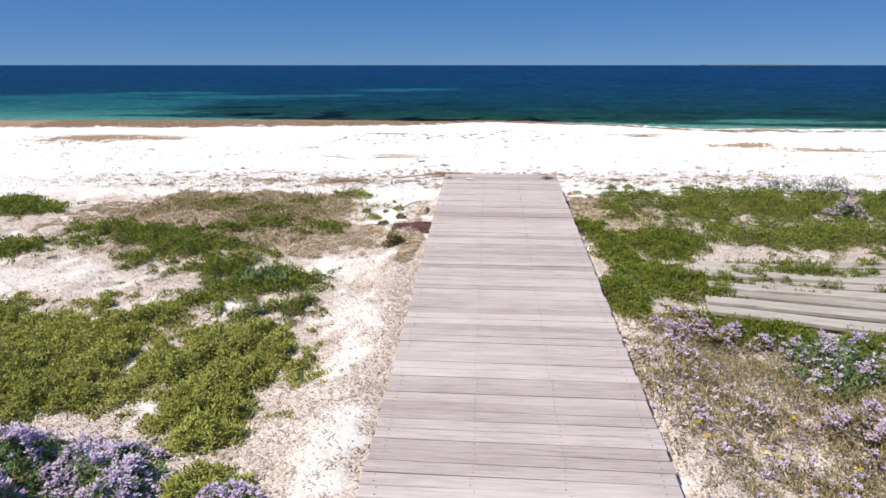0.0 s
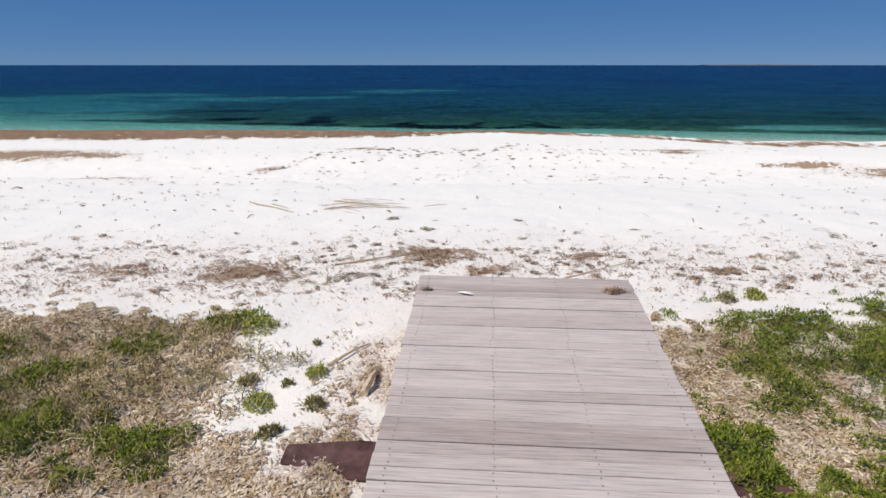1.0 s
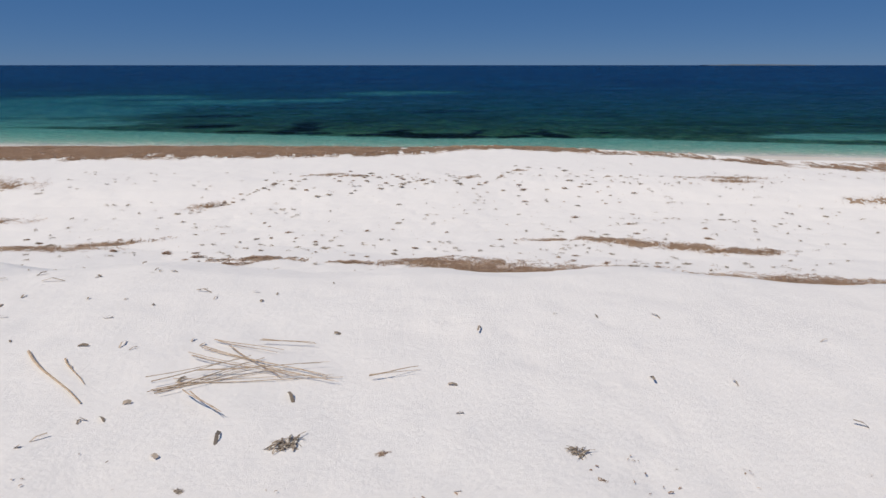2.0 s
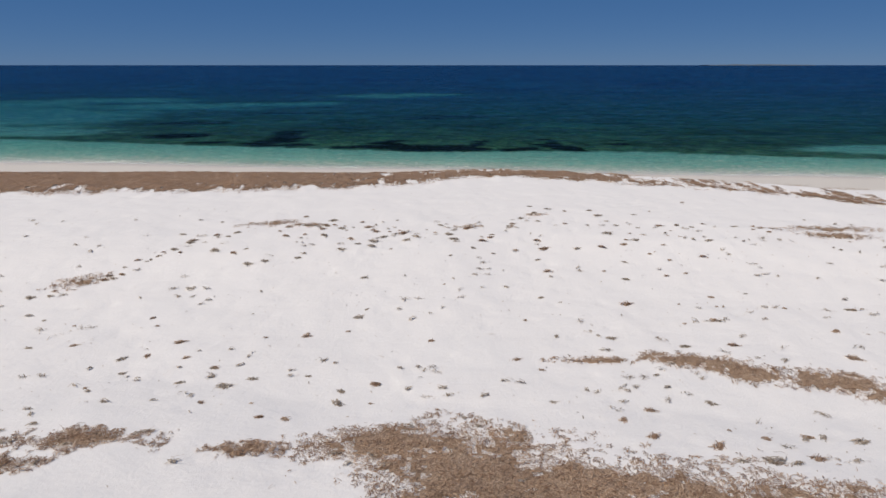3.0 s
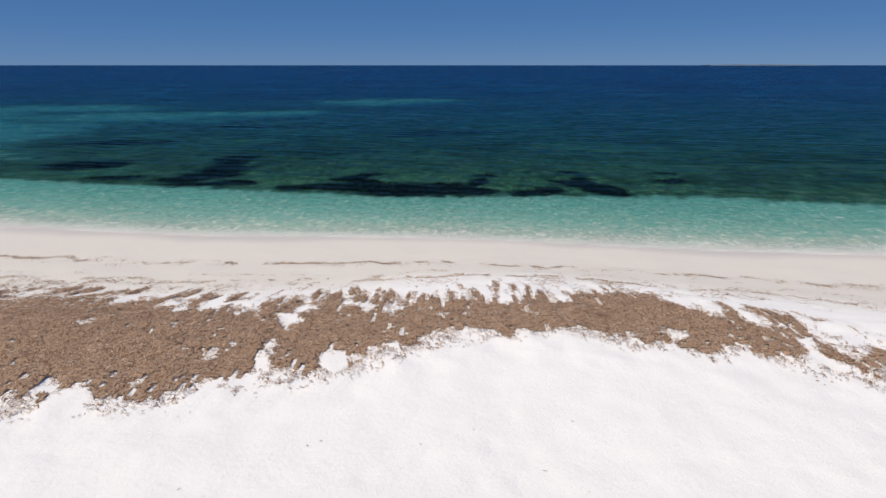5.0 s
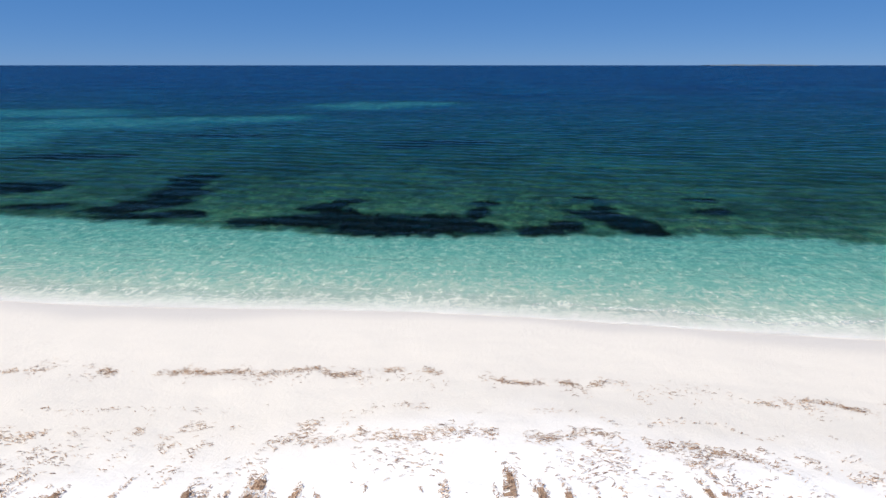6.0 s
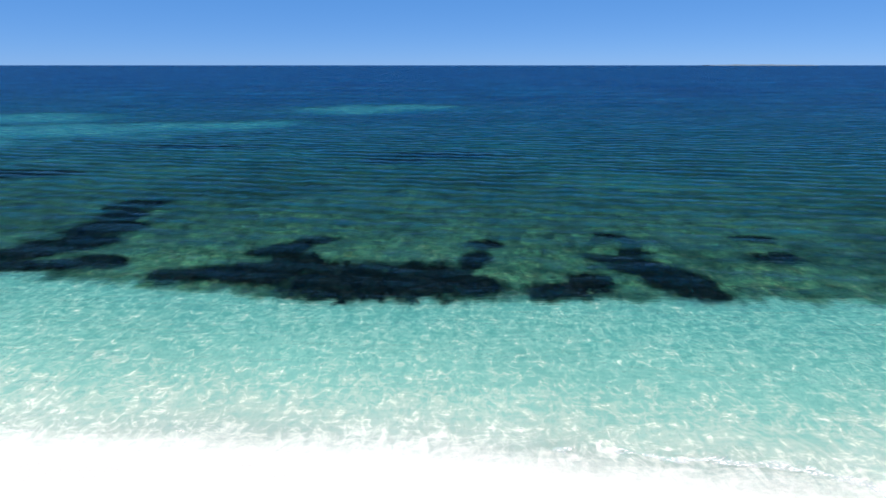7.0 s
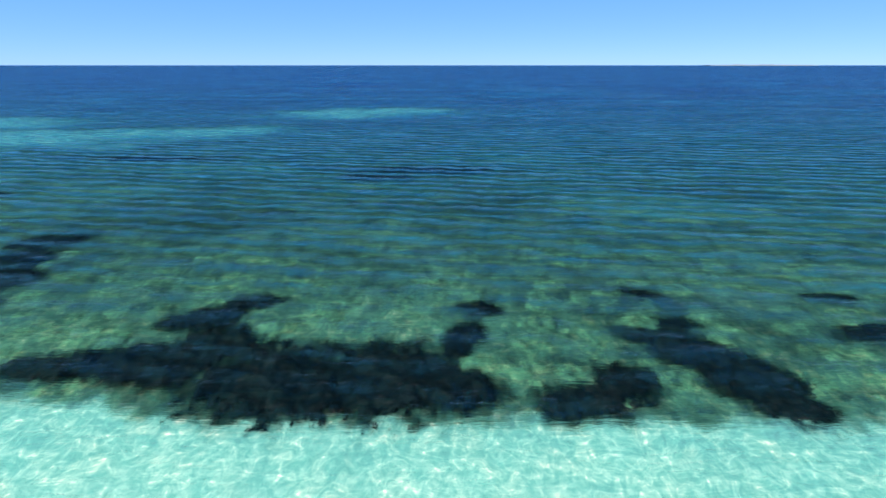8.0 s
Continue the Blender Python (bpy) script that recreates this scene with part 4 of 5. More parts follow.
for k, (spots, count) in enumerate((
        ([(0.1, 11.82, 0.42, 0.24, 15)], 1500), ([(-1.95, 11.25, 0.4, 0.26, 10), (-1.4, 11.1, 0.15, 0.1, 0)], 1200), ([(-3.3, 11.25, 0.35, 0.15, 0)], 500),
        ([(2.0, 11.9, 0.28, 0.14, 25)], 350), ([(3.3, 11.2, 0.22, 0.1, 0)], 250), ([(0.75, 11.3, 0.16, 0.12, 0)], 200), ([(1.35, 10.75, 0.10, 0.13, 0)], 120),
        ([(0.2, 21.35, 0.75, 0.35, 0), (1.0, 20.9, 0.9, 0.75, -10), (1.9, 20.3, 1.3, 0.8, -10), (3.0, 20.0, 1.6, 0.8, -8), (4.8, 19.9, 1.5, 0.6, -6), (6.6, 19.7, 1.4, 0.55, -4), (8.6, 19.5, 1.5, 0.5, 0)], 30000),
        ([(-3.0, 21.3, 0.6, 0.2, 0), (-2.6, 21.3, 0.3, 0.1, 0)], 1500), ([(-3.6, 20.75, 0.5, 0.16, 8)], 900), ([(-1.15, 21.2, 0.32, 0.13, 12)], 600), ([(1.55, 21.6, 0.14, 0.25, 10)], 200),
        ([(2.9, 23.6, 0.5, 0.09, 0), (4.1, 23.6, 0.55, 0.16, -6), (4.9, 23.2, 0.6, 0.28, -20), (5.8, 22.95, 0.6, 0.26, -15), (6.8, 22.6, 0.8, 0.22, -5)], 4200),
        ([(-8.2, 22.5, 1.3, 0.3, 10), (-6.9, 23.1, 0.9, 0.2, 25)], 3000), ([(-5.85, 26.4, 0.4, 0.18, 25)], 600), ([(-3.2, 29.45, 0.55, 0.16, 10), (-2.3, 29.35, 0.4, 0.12, 0)], 900),
        ([(9.2, 28.5, 0.65, 0.16, -15)], 600), ([(-15.6, 28.0, 2.6, 0.9, 3), (-12.9, 27.9, 1.3, 0.45, 0)], 8000), ([(13.0, 26.4, 1.3, 0.3, -5), (16.3, 25.6, 2.4, 0.5, -3)], 4000), ([(9.3, 29.0, 1.0, 0.2, -4)], 800),
        ([(-11.3, 25.0, 1.2, 0.28, 8)], 1300), ([(-12.3, 22.3, 2.0, 0.35, 6)], 2400), ([(1.3, 29.35, 0.28, 0.09, 5)], 200), ([(3.05, 30.35, 0.2, 0.1, 0)], 150))):
    seaweed_patch(spots, count, 200 + k, rough=0.9 if count > 9000 else 1.3 if count >= 3000 else 1.5, edge=0.22 if count >= 3000 else 0.5)

# blanket of dead seagrass on the seaward slope
blanket_height = lambda x, y: ground_height(x, y) - 0.004 + 0.035 * np.clip(wrack_cover(x, y) * 0.8, 0, 1) * (0.3 + 1.2 * fbm(x * 5, y * 5, 80, 3))
wrack = thing("seaweed_blanket", "thick brown blanket of dead seagrass along the beach", "seaweed", (0, 37, float(ground_height(0, 37))))
me = sheet("bed", np.concatenate([grow(-14, -36, 0.08, 1.008), spread(-14, 15, 0.07), grow(15, 38, 0.08, 1.008)]), spread(28, 41.0, 0.07), blanket_height, MATTED, keep=lambda x, y: wrack_cover(x, y) > 0.72)
me.transform(Matrix.Translation(-wrack.location))
part("bed", me, wrack, "matted seagrass")["kind"] = "stuff"
r = np.random.default_rng(81)
p = r.uniform((-22, 30), (18, 41.5), (640000, 2))
f = wrack_cover(p[:, 0], p[:, 1])
p = p[smooth(-0.12, 0.6, f) > r.uniform(0, 1, len(p))]
n = len(p)
at = np.column_stack([p, np.maximum(blanket_height(p[:, 0], p[:, 1]), ground_height(p[:, 0], p[:, 1])) + r.uniform(0.004, 0.018, n)]) - np.array(wrack.location)
part("loose_seagrass", strips("loose_seagrass", at, r.uniform(0, 6.283, n), r.normal(0, 0.22, n), r.uniform(0.018, 0.055, n), r.uniform(0.005, 0.011, n), WRACK), wrack, "loose brown seagrass ribbons")["kind"] = "stuff"


def tuft_mesh(seed, count, size):
    """A flat knot of tangled ribbons."""
    r = np.random.default_rng(seed)
    a, out = r.uniform(0, 6.283, count), np.sqrt(r.uniform(0, 1, count))
    at = np.column_stack([size * out * np.cos(a), 0.55 * size * out * np.sin(a), 0.012 + 0.28 * size * (1 - out) * r.uniform(0.2, 1, count)])
    return strips("seagrass_tuft", at, r.normal(0.2, 0.8, count), r.normal(0, 0.3, count), size * r.uniform(0.35, 1.3, count), r.uniform(0.004, 0.010, count), WRACK if seed % 2 == 0 else GREYWRACK, 0.18)


TUFTS = [tuft_mesh(300 + k, 34 + 12 * (k % 4), 0.06 + 0.016 * (k % 3)) for k in range(8)]
r = np.random.default_rng(310)


def tuft(x, y, scale):
    ob = new("seagrass_tuft", TUFTS[r.integers(8)])
    ob.location = (x, y, float(ground_height(x, y)) - 0.014)
    ob.rotation_euler = Euler((0, 0, float(r.normal(0, 0.5))))
    ob.scale = (scale, scale, scale)
    tagged(ob, "small dry grey-brown seagrass tuft on white sand", "seaweed", "seagrass tufts on the sand")


def line_of_tufts(points, count, spread_y, lo=0.7, hi=1.5):
    pts = np.array(points, float)
    leg = np.r_[0, np.cumsum(np.hypot(*np.diff(pts, axis=0).T))]
    for d in r.uniform(0, leg[-1], count):
        tuft(np.interp(d, leg, pts[:, 0]) + r.normal(0, 0.1), np.interp(d, leg, pts[:, 1]) + r.normal(0, spread_y), r.uniform(lo, hi))


# strings of tufts along old tide lines, then single ones
line_of_tufts([(-6.4, 25.7), (-5.7, 26.4), (-5.1, 27.1), (-4.5, 27.9), (-4.1, 28.8), (-3.5, 29.3)], 30, 0.06, 0.5, 1.1)
line_of_tufts([(-3.5, 29.3), (-2.9, 29.5), (-2.1, 29.3), (-0.3, 29.1), (1.4, 29.3)], 22, 0.12, 0.5, 1.2)
line_of_tufts([(2.0, 28.8), (2.5, 29.8), (3.2, 30.6)], 8, 0.15, 0.5, 1.0)
line_of_tufts([(4.5, 28.8), (7.9, 29.2), (9.5, 28.1)], 16, 0.4, 0.5, 1.0)
line_of_tufts([(5.0, 25.6), (8.5, 25.0), (11, 25.6)], 14, 0.6, 0.5, 1.1)
line_of_tufts([(-9, 24), (-4.5, 22), (-4, 20.9)], 12, 0.3)
line_of_tufts([(-3.5, 11.6), (4, 11.6)], 26, 0.4, 0.4, 1.0)
line_of_tufts([(-4, 13.4), (5, 13.6)], 7, 0.5, 0.4, 0.8)
for x, y in ((-3.1, 29.6), (-2.7, 29.2), (-2.3, 29.3), (-2.5, 30.1), (-1.9, 29.0), (-2.8, 28.8), (-3.7, 28.7), (-3.8, 28.4), (-2.6, 28.5), (-1.2, 28.4), (-1.8, 28.6), (-2.2, 28.6), (-1.3, 27.8),
             (-1.0, 28.1), (-0.7, 28.0), (-0.7, 28.3), (-0.3, 27.9), (-3.4, 27.5), (-3.8, 27.6), (-3.2, 27.7), (-2.7, 27.2), (-3.0, 27.1), (-2.1, 27.4), (-0.7, 26.7), (-1.8, 29.8), (-1.1, 29.7),
             (-0.9, 29.2), (-0.7, 28.9), (-0.4, 28.9), (-0.5, 28.6), (-0.3, 29.8), (-0.1, 28.8), (0.0, 28.4), (0.2, 28.6)):
    tuft(x, y, r.uniform(0.7, 1.35))
for x, y in ((0.6, 28.9), (0.9, 28.8), (1.0, 28.5), (1.0, 29.1), (1.4, 29.3), (1.6, 28.5), (1.8, 28.7), (1.4, 28.1), (1.8, 27.9), (2.3, 28.1), (2.8, 28.6), (2.9, 28.2), (2.7, 27.7), (2.8, 27.1), (2.6, 30.0),
             (3.0, 30.5), (3.0, 31.2), (3.4, 30.9), (3.0, 29.8), (4.5, 30.2), (3.6, 29.6), (3.8, 30.7), (4.4, 30.7), (4.6, 29.8), (4.4, 28.9), (4.9, 28.9), (5.2, 29.3), (4.9, 28.5), (4.6, 28.3)):
    tuft(x, y, r.uniform(0.7, 1.3))
for x, y in ((3.6, 28.2), (4.1, 28.2), (5.0, 27.8), (4.4, 27.5), (3.9, 27.1), (4.2, 26.7), (5.7, 29.4), (5.9, 28.6), (5.4, 28.2), (6.1, 28.4), (6.4, 28.3), (5.3, 27.5), (5.4, 26.9), (5.0, 26.8), (6.0, 27.6), (6.1, 29.4),
             (7.1, 31.7), (5.9, 30.7), (5.4, 30.3), (2.5, 25.9), (2.8, 25.7), (2.1, 25.0), (2.1, 23.3), (1.8, 23.6), (2.1, 22.4), (3.9, 25.6), (4.8, 25.6), (5.4, 25.5), (5.1, 24.9), (4.6, 24.8), (4.3, 24.0)):
    tuft(x, y, r.uniform(0.6, 1.2))
for x, y in ((4.0, 24.3), (3.3, 24.3), (3.2, 22.2), (2.8, 21.9), (4.0, 22.4), (6.5, 25.4), (5.0, 24.0), (6.8, 24.5), (7.8, 25.4), (6.5, 23.6), (3.9, 21.7), (4.2, 21.5), (4.7, 21.6), (3.0, 21.5), (3.6, 21.3), (4.0, 21.0),
             (4.5, 21.1), (5.2, 21.5), (3.7, 21.0), (-5.6, 24.9), (-5.0, 24.7), (-3.9, 25.0), (-3.7, 24.7), (-4.6, 24.0), (-5.2, 23.9), (-3.4, 23.7), (-3.7, 23.6), (-3.5, 23.2), (-3.1, 24.1), (-2.8, 23.6)):
    tuft(x, y, r.uniform(0.6, 1.2))
for x, y in ((-2.3, 23.3), (-3.7, 22.7), (-2.6, 22.9), (-2.0, 22.8), (-1.9, 24.3), (-1.7, 23.0), (-2.1, 22.3), (-1.5, 22.3), (-1.3, 21.9), (-1.3, 24.5), (-0.5, 22.7), (-0.5, 22.4), (-0.6, 25.1), (-0.7, 24.6), (-1.0, 23.1),
             (-0.1, 22.9), (-0.1, 22.4), (0.7, 22.2), (-1.0, 21.9), (0.8, 26.4), (-1.3, 24.4), (-0.5, 25.4), (0.6, 24.2), (1.33, 13.58), (-0.47, 13.64), (0.04, 12.95), (2.88, 13.09)):
    tuft(x, y, r.uniform(0.6, 1.2))

litter("beach_debris", "small dark bits of dead seagrass strewn on sand", 2400, [(1, 11.7, 9, 1.5, 0)], GREYWRACK, (0.012, 0.07), (0.003, 0.009), 92, 1.3, 0.006, mask=lambda x, y: smooth(10.2, 10.6, y) * (1 - smooth(11.8, 13.0, y)))
litter("beach_debris", "small brown bits of dead seagrass near the boardwalk", 4200, [(0.5, 11.5, 6, 1.2, 0)], WRACK, (0.012, 0.06), (0.003, 0.010), 93, 1.7, 0.006, mask=lambda x, y: smooth(10.2, 10.6, y))
litter("beach_debris", "small dark bits of dead seagrass strewn on sand", 1300, [(1, 25.5, 14, 5.5, 0)], GREYWRACK, (0.015, 0.06), (0.004, 0.012), 94, 1.2, 0.006)
litter("beach_debris", "brown bits of dead seagrass behind the beach", 5200, [(-4.5, 11.0, 4.5, 0.9, 0), (6, 11.2, 4, 0.6, 0)], WRACK, (0.02, 0.09), (0.004, 0.012), 96, 1.6, 0.006, mask=lambda x, y: smooth(9.9, 10.4, y))
litter("beach_debris", "fine dark seaweed bits on the inland sand", 1500, [(-14, 15.5, 12, 4, 0), (14, 13, 10, 3, 0)], GREYWRACK, (0.05, 0.2), (0.01, 0.03), 95, 1.0, 0.006)
def clumps(label, count, lo, hi, dens, material, size, seed):
    """Knots of a few torn ribbons each, strewn over the sand."""
    r = np.random.default_rng(seed)
    c = r.uniform(lo, hi, (count * 5, 2))
    c = off_boardwalk(c[dens(c[:, 0], c[:, 1]) > r.uniform(0, 1, len(c))][:count], 0.1)
    k = r.integers(8, 28, len(c))
    big = np.repeat(size * r.uniform(0.4, 1.3, len(c)), k)
    turn = np.repeat(r.normal(0.15, 0.6, len(c)), k)
    n = int(k.sum())
    a, b = r.normal(0, 0.75, n) * big, r.normal(0, 0.35, n) * big
    p = np.repeat(c, k, 0) + np.column_stack([a * np.cos(turn) - b * np.sin(turn), a * np.sin(turn) + b * np.cos(turn)])
    at = np.column_stack([p, ground_height(p[:, 0], p[:, 1]) + r.uniform(0.004, 0.022, n)])
    me = strips("beach_debris", at, turn + r.normal(0, 0.7, n), r.normal(0, 0.25, n), 0.02 + r.exponential(0.025, n), r.uniform(0.003, 0.010, n), material, 0.2)
    tagged(new("beach_debris", me), label, "plant litter", kind="stuff")


clumps("knots of grey-brown dead seagrass strewn on sand", 420, (-12, 20.6), (14, 30.0), lambda x, y: smooth(0.42, 0.6, fbm(x * 0.35, y * 0.5, 720)) * 0.9 + 0.12, GREYWRACK, 0.05, 701)
clumps("brown knots of dead seagrass near the boardwalk", 330, (-6, 10.5), (6.5, 12.9), lambda x, y: (smooth(0.4, 0.6, fbm(x * 0.9, y * 1.4, 721)) + 0.15) * (1 - smooth(11.5, 12.8, y)), WRACK, 0.06, 702)
clumps("grey knots of dead seagrass near the boardwalk", 210, (-7, 10.5), (7.5, 13.4), lambda x, y: (smooth(0.4, 0.6, fbm(x * 0.8, y * 1.2, 722)) + 0.15) * (1 - smooth(11.7, 13.2, y)), GREYWRACK, 0.05, 703)
# thin strand lines left by the last tides
for k, (off, count, wide) in enumerate(((-3.75, 3600, 0.22), (-3.95, 1200, 0.6), (-5.4, 500, 0.25), (-6.2, 2600, 0.3), (-6.55, 2200, 0.35), (-7.2, 2200, 0.7))):
    rr = np.random.default_rng(400 + k)
    x = rr.uniform(-14, 16, count * 3)
    x = x[value_noise(x * 1.1, x * 0 + 0.37 + k, 401 + k) * 0.5 + 0.5 * value_noise(x * 3.3, x * 0 + 0.37 + k, 405) > rr.uniform(0.38, 0.7, len(x))][:count]
    y = shore_line(x) + off + 0.28 * (value_noise(x * 1.3, x * 0 + 0.37, 402 + k) - 0.5) * 2 + rr.normal(0, wide * 0.35, len(x))
    at = np.column_stack([x, y, ground_height(x, y) + 0.006])
    n = len(x)
    tagged(new("strand_line", strips("strand_line", at, rr.normal(0.0, 0.5, n), rr.normal(0, 0.15, n), rr.uniform(0.02, 0.09, n), rr.uniform(0.004, 0.011, n), WRACK, 0.12)),
           "thin line of dead seagrass washed up on sand", "seaweed", kind="stuff")


def reed(bm, a, b, thick):
    """A slightly bent tapering stick from a to b."""
    a, b = Vector(a), Vector(b)
    d = (b - a)
    side = d.cross(Vector((0, 0, 1))).normalized()
    up = side.cross(d).normalized()
    rings = []
    for k in range(6):
        t = k / 5
        c = a + d * t + up * thick * 1.5 * math.sin(t * 3.1) + side * d.length * 0.02 * math.sin(t * 5)
        w = thick * (1 - 0.5 * t)
        rings.append([bm.verts.new(c + (side * math.cos(q) + up * math.sin(q)) * w) for q in (0, 1.26, 2.51, 3.77, 5.03)])
    for p0, p1 in zip(rings, rings[1:]):
        for j in range(5):
            bm.faces.new((p0[j], p0[(j + 1) % 5], p1[(j + 1) % 5], p1[j]))
    bm.faces.new(rings[0][::-1])
    bm.faces.new(rings[-1])


def on_sand(x, y, up=0.015):
    return Vector((x, y, float(ground_height(x, y)) + up))


def reed_pile():
    base = thing("reed_pile", "loose pile of dry brown reed stalks on sand", "driftwood", on_sand(-1.0, 14.8, 0))
    rr = random.Random(12)
    o = base.location
    ends = [((-1.6, 14.35), (-0.75, 14.72)), ((-1.55, 14.5), (-0.3, 14.62)), ((-1.62, 14.3), (-0.9, 14.85)), ((-1.5, 15.1), (-0.35, 14.6)),
            ((-1.45, 15.25), (-0.9, 15.0)), ((-1.3, 15.15), (-0.75, 14.5)), ((-1.55, 14.25), (-1.0, 14.7)), ((-0.9, 14.7), (-0.28, 14.5)), ((-1.6, 14.9), (-0.6, 14.5)),
            ((0.0, 14.6), (0.3, 14.66)), ((-1.1, 15.3), (-0.6, 15.22)), ((-1.7, 14.42), (-1.1, 14.85)), ((-1.4, 14.6), (-0.45, 14.8)), ((-1.35, 14.2), (-1.0, 13.95))]
    for k, (a, b) in enumerate(ends):
        for j in range(2):
            bm = bmesh.new()
            q = [Vector((rr.uniform(-0.06, 0.06), rr.uniform(-0.05, 0.05), 0)) for _ in (0, 1)]
            reed(bm, on_sand(*a, 0.012 + 0.004 * k) + q[0] - o, on_sand(*b, 0.012 + 0.003 * k) + q[1] - o, rr.uniform(0.0025, 0.0055))
            part("reed", bm_mesh("reed", bm, STICK), base)


def stick(a, b, thick, label, material=STICK):
    bm = bmesh.new()
    o = on_sand(*a, 0)
    reed(bm, on_sand(*a, thick * 0.7) - o, on_sand(*b, thick * 0.7) - o, thick)
    ob = new("driftwood_stick", bm_mesh("driftwood_stick", bm, material))
    ob.location = o
    tagged(ob, label, "driftwood")


reed_pile()
stick((-3.0, 15.05), (-2.07, 14.15), 0.012, "thin dry brown stick lying on sand")
stick((-2.6, 14.9), (-2.2, 14.45), 0.008, "thin dry brown stick lying on sand")
stick((-0.95, 11.45), (0.28, 12.02), 0.013, "pale driftwood pole lying across seaweed")
stick((1.40, 11.0), (2.3, 11.5), 0.008, "pale driftwood stick lying on sand")
stick((-0.62, 9.17), (-0.33, 9.47), 0.014, "short grey driftwood stick on bare sand")
stick((-0.30, 8.75), (-0.22, 9.05), 0.03, "broken orange-brown wooden stake beside the boardwalk", STICK)


def on_boardwalk(x, y):
    back, side = boardwalk_height(x, y)
    return Vector((x, y, BW_END[2] - math.tan(radians(BW_RISE)) * back + 0.004))


def feather():
    bm = bmesh.new()
    box(bm, (0.15, 0.035, 0.012), Matrix(), 0.005)
    bmesh.ops.subdivide_edges(bm, edges=[e for e in bm.edges if e.calc_length() > 0.1], cuts=5)
    for v in bm.verts:
        t = v.co.x / 0.075
        v.co.y *= max(0.15, 1 - abs(t) ** 2.2)
        v.co.z += 0.012 * (1 - t * t)
    ob = new("cuttlefish_bone", bm_mesh("cuttlefish_bone", bm, SHELL))
    ob.matrix_world = Matrix.Translation(on_boardwalk(0.44, 9.85)) @ pose(0, 0, 0.004, BW_RISE, 0, -22)
    tagged(ob, "small white cuttlefish bone lying on the boardwalk", "shell")


feather()
for x, y, s_ in ((1.70, 9.87, 1.0), (0.10, 9.95, 0.8)):
    ob = new("seagrass_tuft", TUFTS[2 if s_ == 1.0 else 3])
    ob.location, ob.scale = on_boardwalk(x, y), (s_, s_, s_)
    tagged(ob, "small dark dry seagrass tuft on the boardwalk", "seaweed", "seagrass tufts on the boardwalk")

# ======== the sea ========
def meadow(spots, count, seed, label="dark seagrass meadow on the shallow sea floor"):
    rr = np.random.default_rng(seed)
    cx, cy = spots[0][:2]
    base = thing("seagrass_meadow", label, "seagrass", (cx, cy, float(ground_height(cx, cy))))
    field = lambda x, y: ragged(x, y, spots, 0.65, 1.5, seed)
    top = lambda x, y: np.minimum(ground_height(x, y) - 0.02 + 0.2 * np.clip(field(x, y) * 2.5, 0, 1) ** 0.6 * (0.4 + 0.9 * fbm(x * 2.5, y * 2.5, seed + 1, 3)), -0.12)
    ext = reach(spots)
    step = 0.06 if cy < 66 else 0.3
    me = sheet("bed", spread(ext[0], ext[1], step), spread(ext[2], ext[3], step), top, MEADOW, keep=lambda x, y: field(x, y) > 0.15)
    me.transform(Matrix.Translation(-base.location))
    part("bed", me, base)
    p = scatter(rr, count, spots, 0.65, 1.5, seed, 0.1)
    n = len(p)
    at = np.column_stack([p, top(p[:, 0], p[:, 1]) - 0.02]) - np.array(base.location)
    part("leaf_blades", blades("leaf_blades", at, rr.normal(-0.4, 0.7, n), rr.uniform(0.05, 0.5, n), rr.uniform(0.05, 0.12, n), rr.uniform(0.008, 0.018, n), MEADOW), base)


for k, (spots, count) in enumerate(zip(MEADOWS, (16000, 9000, 3000, 7000, 1200, 1200, 1500, 1500, 800, 3000, 2000))):
    meadow(spots, count, 500 + k)

def boulder_mesh(seed):
    """A low rounded rock, lumpy with turf."""
    bm = bmesh.new()
    bmesh.ops.create_icosphere(bm, subdivisions=4, radius=1.0)
    for v in bm.verts:
        c = v.co
        lump = float(fbm(np.float64(c.x * 2.0 + seed), np.float64(c.y * 2.0), 540 + seed, 5)) - 0.5
        side = 1 + 0.5 * (float(fbm(np.float64(c.x * 1.1 + seed), np.float64(c.y * 1.1 + 5), 550 + seed, 3)) - 0.5)
        dome = max(0.0, 1 - c.x * c.x - c.y * c.y) ** 0.8
        v.co = (c.x * side, c.y * side, dome * (0.55 + 0.9 * lump) - 0.04 if c.z > 0 else -0.12)
    return bm_mesh("weedy_boulder", bm, TURF)


BOULDERS = [boulder_mesh(k) for k in range(6)]
for me in BOULDERS:
    me.polygons.foreach_set("use_smooth", np.full(len(me.polygons), True))
rr = np.random.default_rng(560)
spots = rr.uniform((-11, 53.6), (14, 64), (2200, 2))
keep = (weed_cover(spots[:, 0], spots[:, 1], 0) < 0.3) & (rock_cover(spots[:, 0], spots[:, 1]) > 0.6)
large = [(-1.6, 57.3, 0.75), (-0.5, 57.9, 0.6), (-4.35, 54.75, 0.45), (7.3, 54.85, 0.5), (9.85, 54.5, 0.7), (5.95, 53.95, 0.35), (-5.4, 56.7, 0.7), (4.2, 55.2, 0.6), (4.6, 56.4, 0.7), (6.0, 56.9, 0.6)]
placed = []
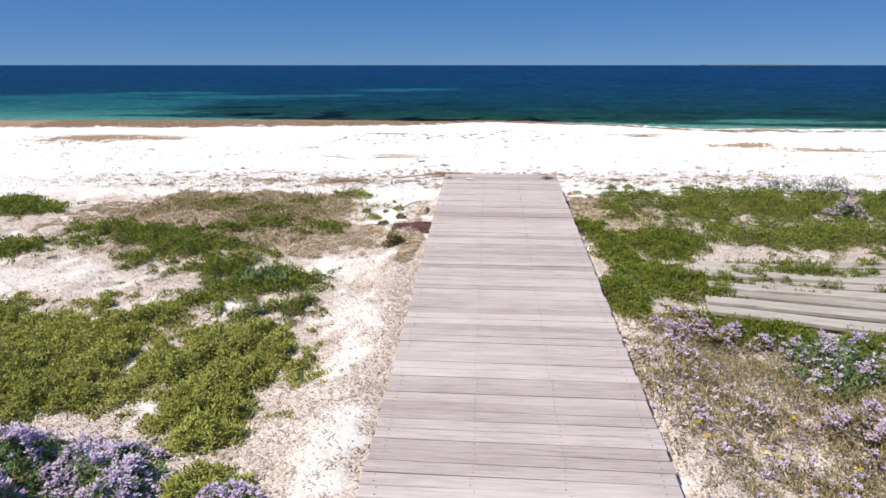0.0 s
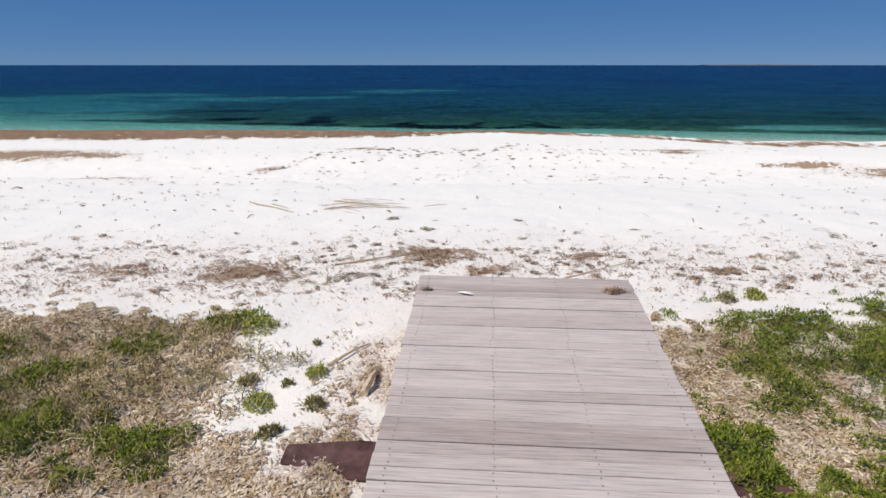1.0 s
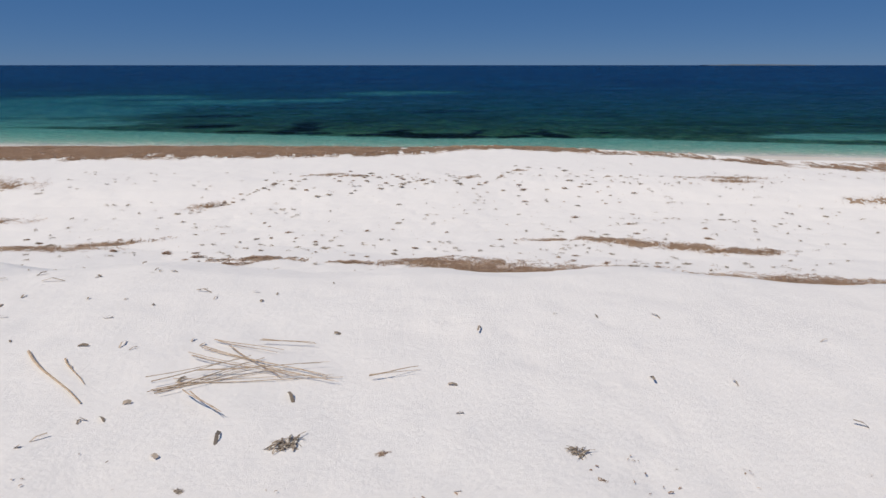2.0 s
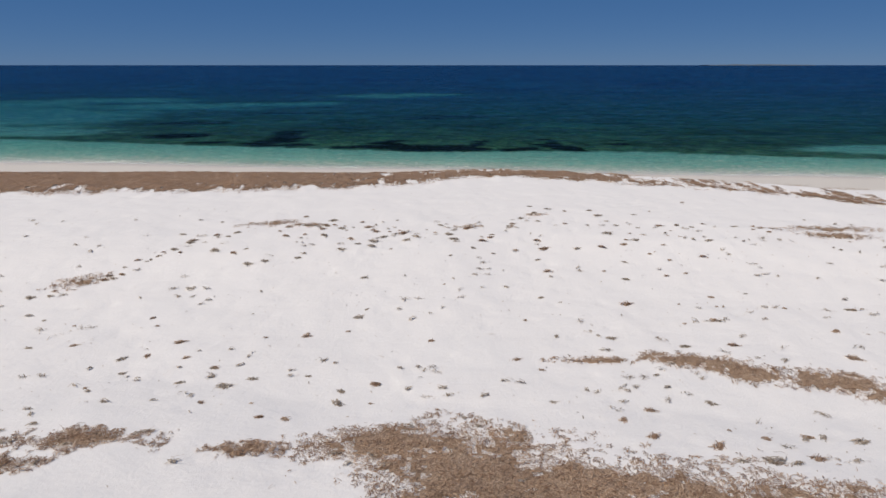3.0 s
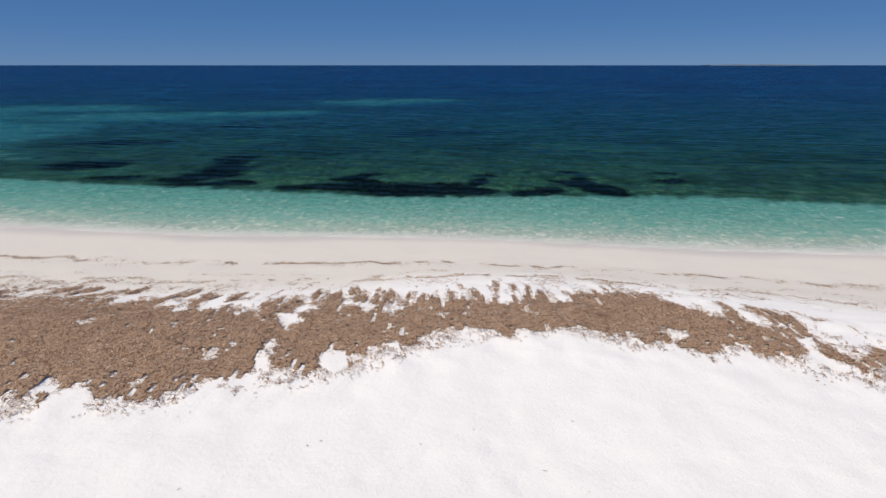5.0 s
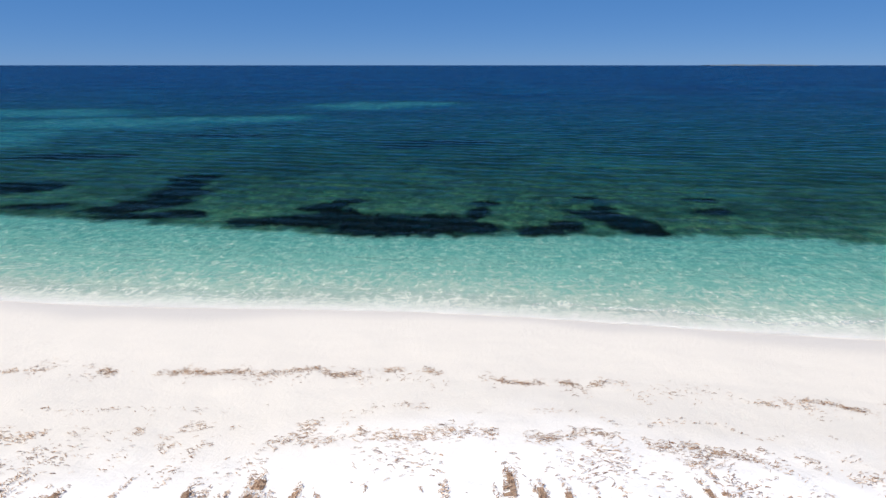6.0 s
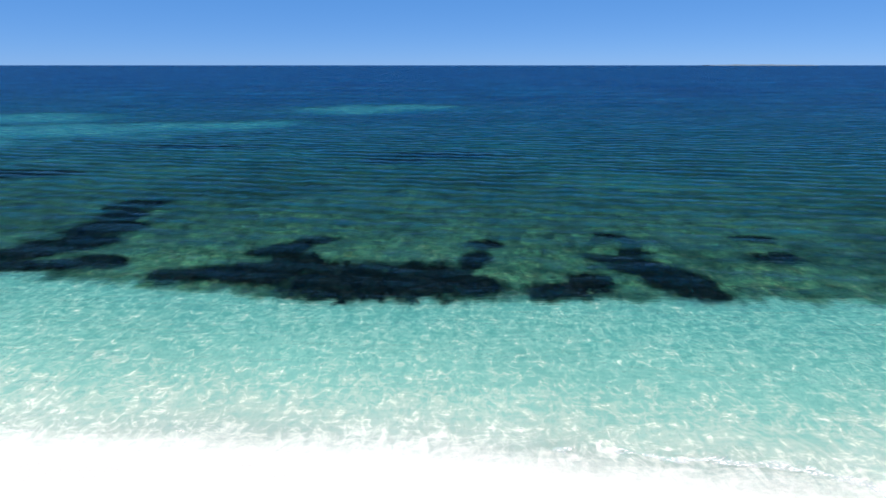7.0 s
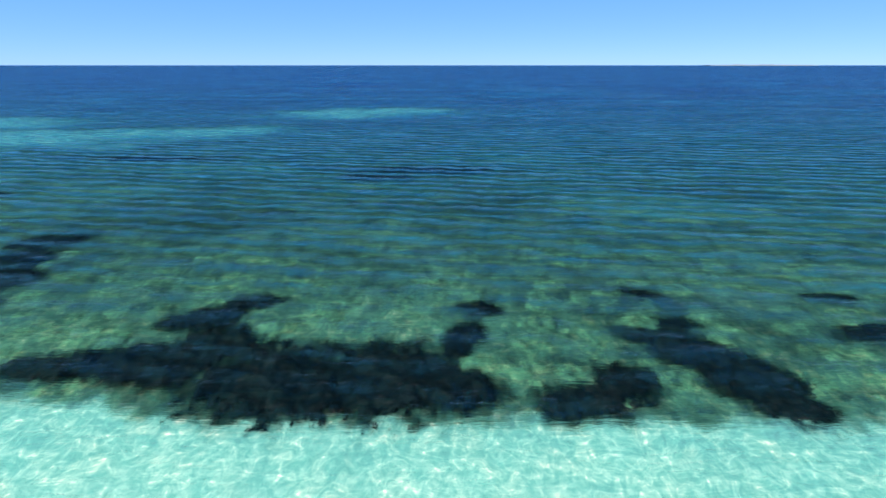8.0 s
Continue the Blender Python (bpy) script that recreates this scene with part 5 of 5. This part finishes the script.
for x, y, size in large + [(x, y, float(rr.uniform(0.2, 0.6))) for x, y in spots[keep]]:
    if len(placed) >= 190 or any(math.hypot(x - a, y - b) < 0.4 * (size + c) for a, b, c in placed):
        continue
    placed.append((x, y, size))
    ob = new("weedy_boulder", BOULDERS[rr.integers(6)])
    z = float(ground_height(x, y))
    tall = size * float(rr.uniform(0.25, 0.5))
    ob.location = (x, y, min(z - 0.03, -0.14 - tall))
    ob.rotation_euler = Euler((0, 0, float(rr.uniform(0, 6.28))))
    ob.scale = (size, size * float(rr.uniform(0.7, 1.0)), tall)
    tagged(ob, "rounded boulder covered in yellow-green seaweed turf under water", "boulder", "weedy boulders in the shallows")

# white wash where small waves break on the sand
rr = np.random.default_rng(600)
foam_field = lambda x, y: 0.35 * smooth(2, 6, x) - 0.1 - np.abs(y - shore_line(x) - 0.75 - 0.5 * (value_noise(x * 0.4, x * 0 + 0.37, 601) - 0.5)) / (0.32 + 0.2 * value_noise(x * 0.8, x * 0 + 0.37, 604)) + 0.9 * (fbm(x * 2.2, y * 4.5, 602) - 0.5)
me = sheet("wave_foam", spread(-14, 17, 0.05), spread(44, 49, 0.045), lambda x, y: sea_level(x, y) + 0.004 + 0.012 * np.clip(foam_field(x, y), 0, 1) * fbm(x * 9, y * 9, 603), FOAM, keep=lambda x, y: foam_field(x, y) > 0.1)
tagged(new("wave_foam", me), "white foam of a small wave on the shore", "foam", kind="stuff")

# low land on the far side of the bay
bm = bmesh.new()
row = []
for k in range(41):
    x = 1380 + 560 * k / 40
    h = 4.5 * math.sin(math.pi * k / 40) ** 0.6 * (0.6 + 0.4 * math.sin(k * 0.9) * math.sin(k * 0.37)) + 2
    row.append([bm.verts.new(c) for c in ((x, 3300, -3), (x, 3330, h), (x, 3420, h * 1.05), (x, 3450, -3))])
for p0, p1 in zip(row, row[1:]):
    for j in range(3):
        bm.faces.new((p0[j], p0[j + 1], p1[j + 1], p1[j]))
tagged(new("backdrop_headland", bm_mesh("backdrop_headland", bm, LAND)), "low hazy headland across the sea", "headland", kind="structure")
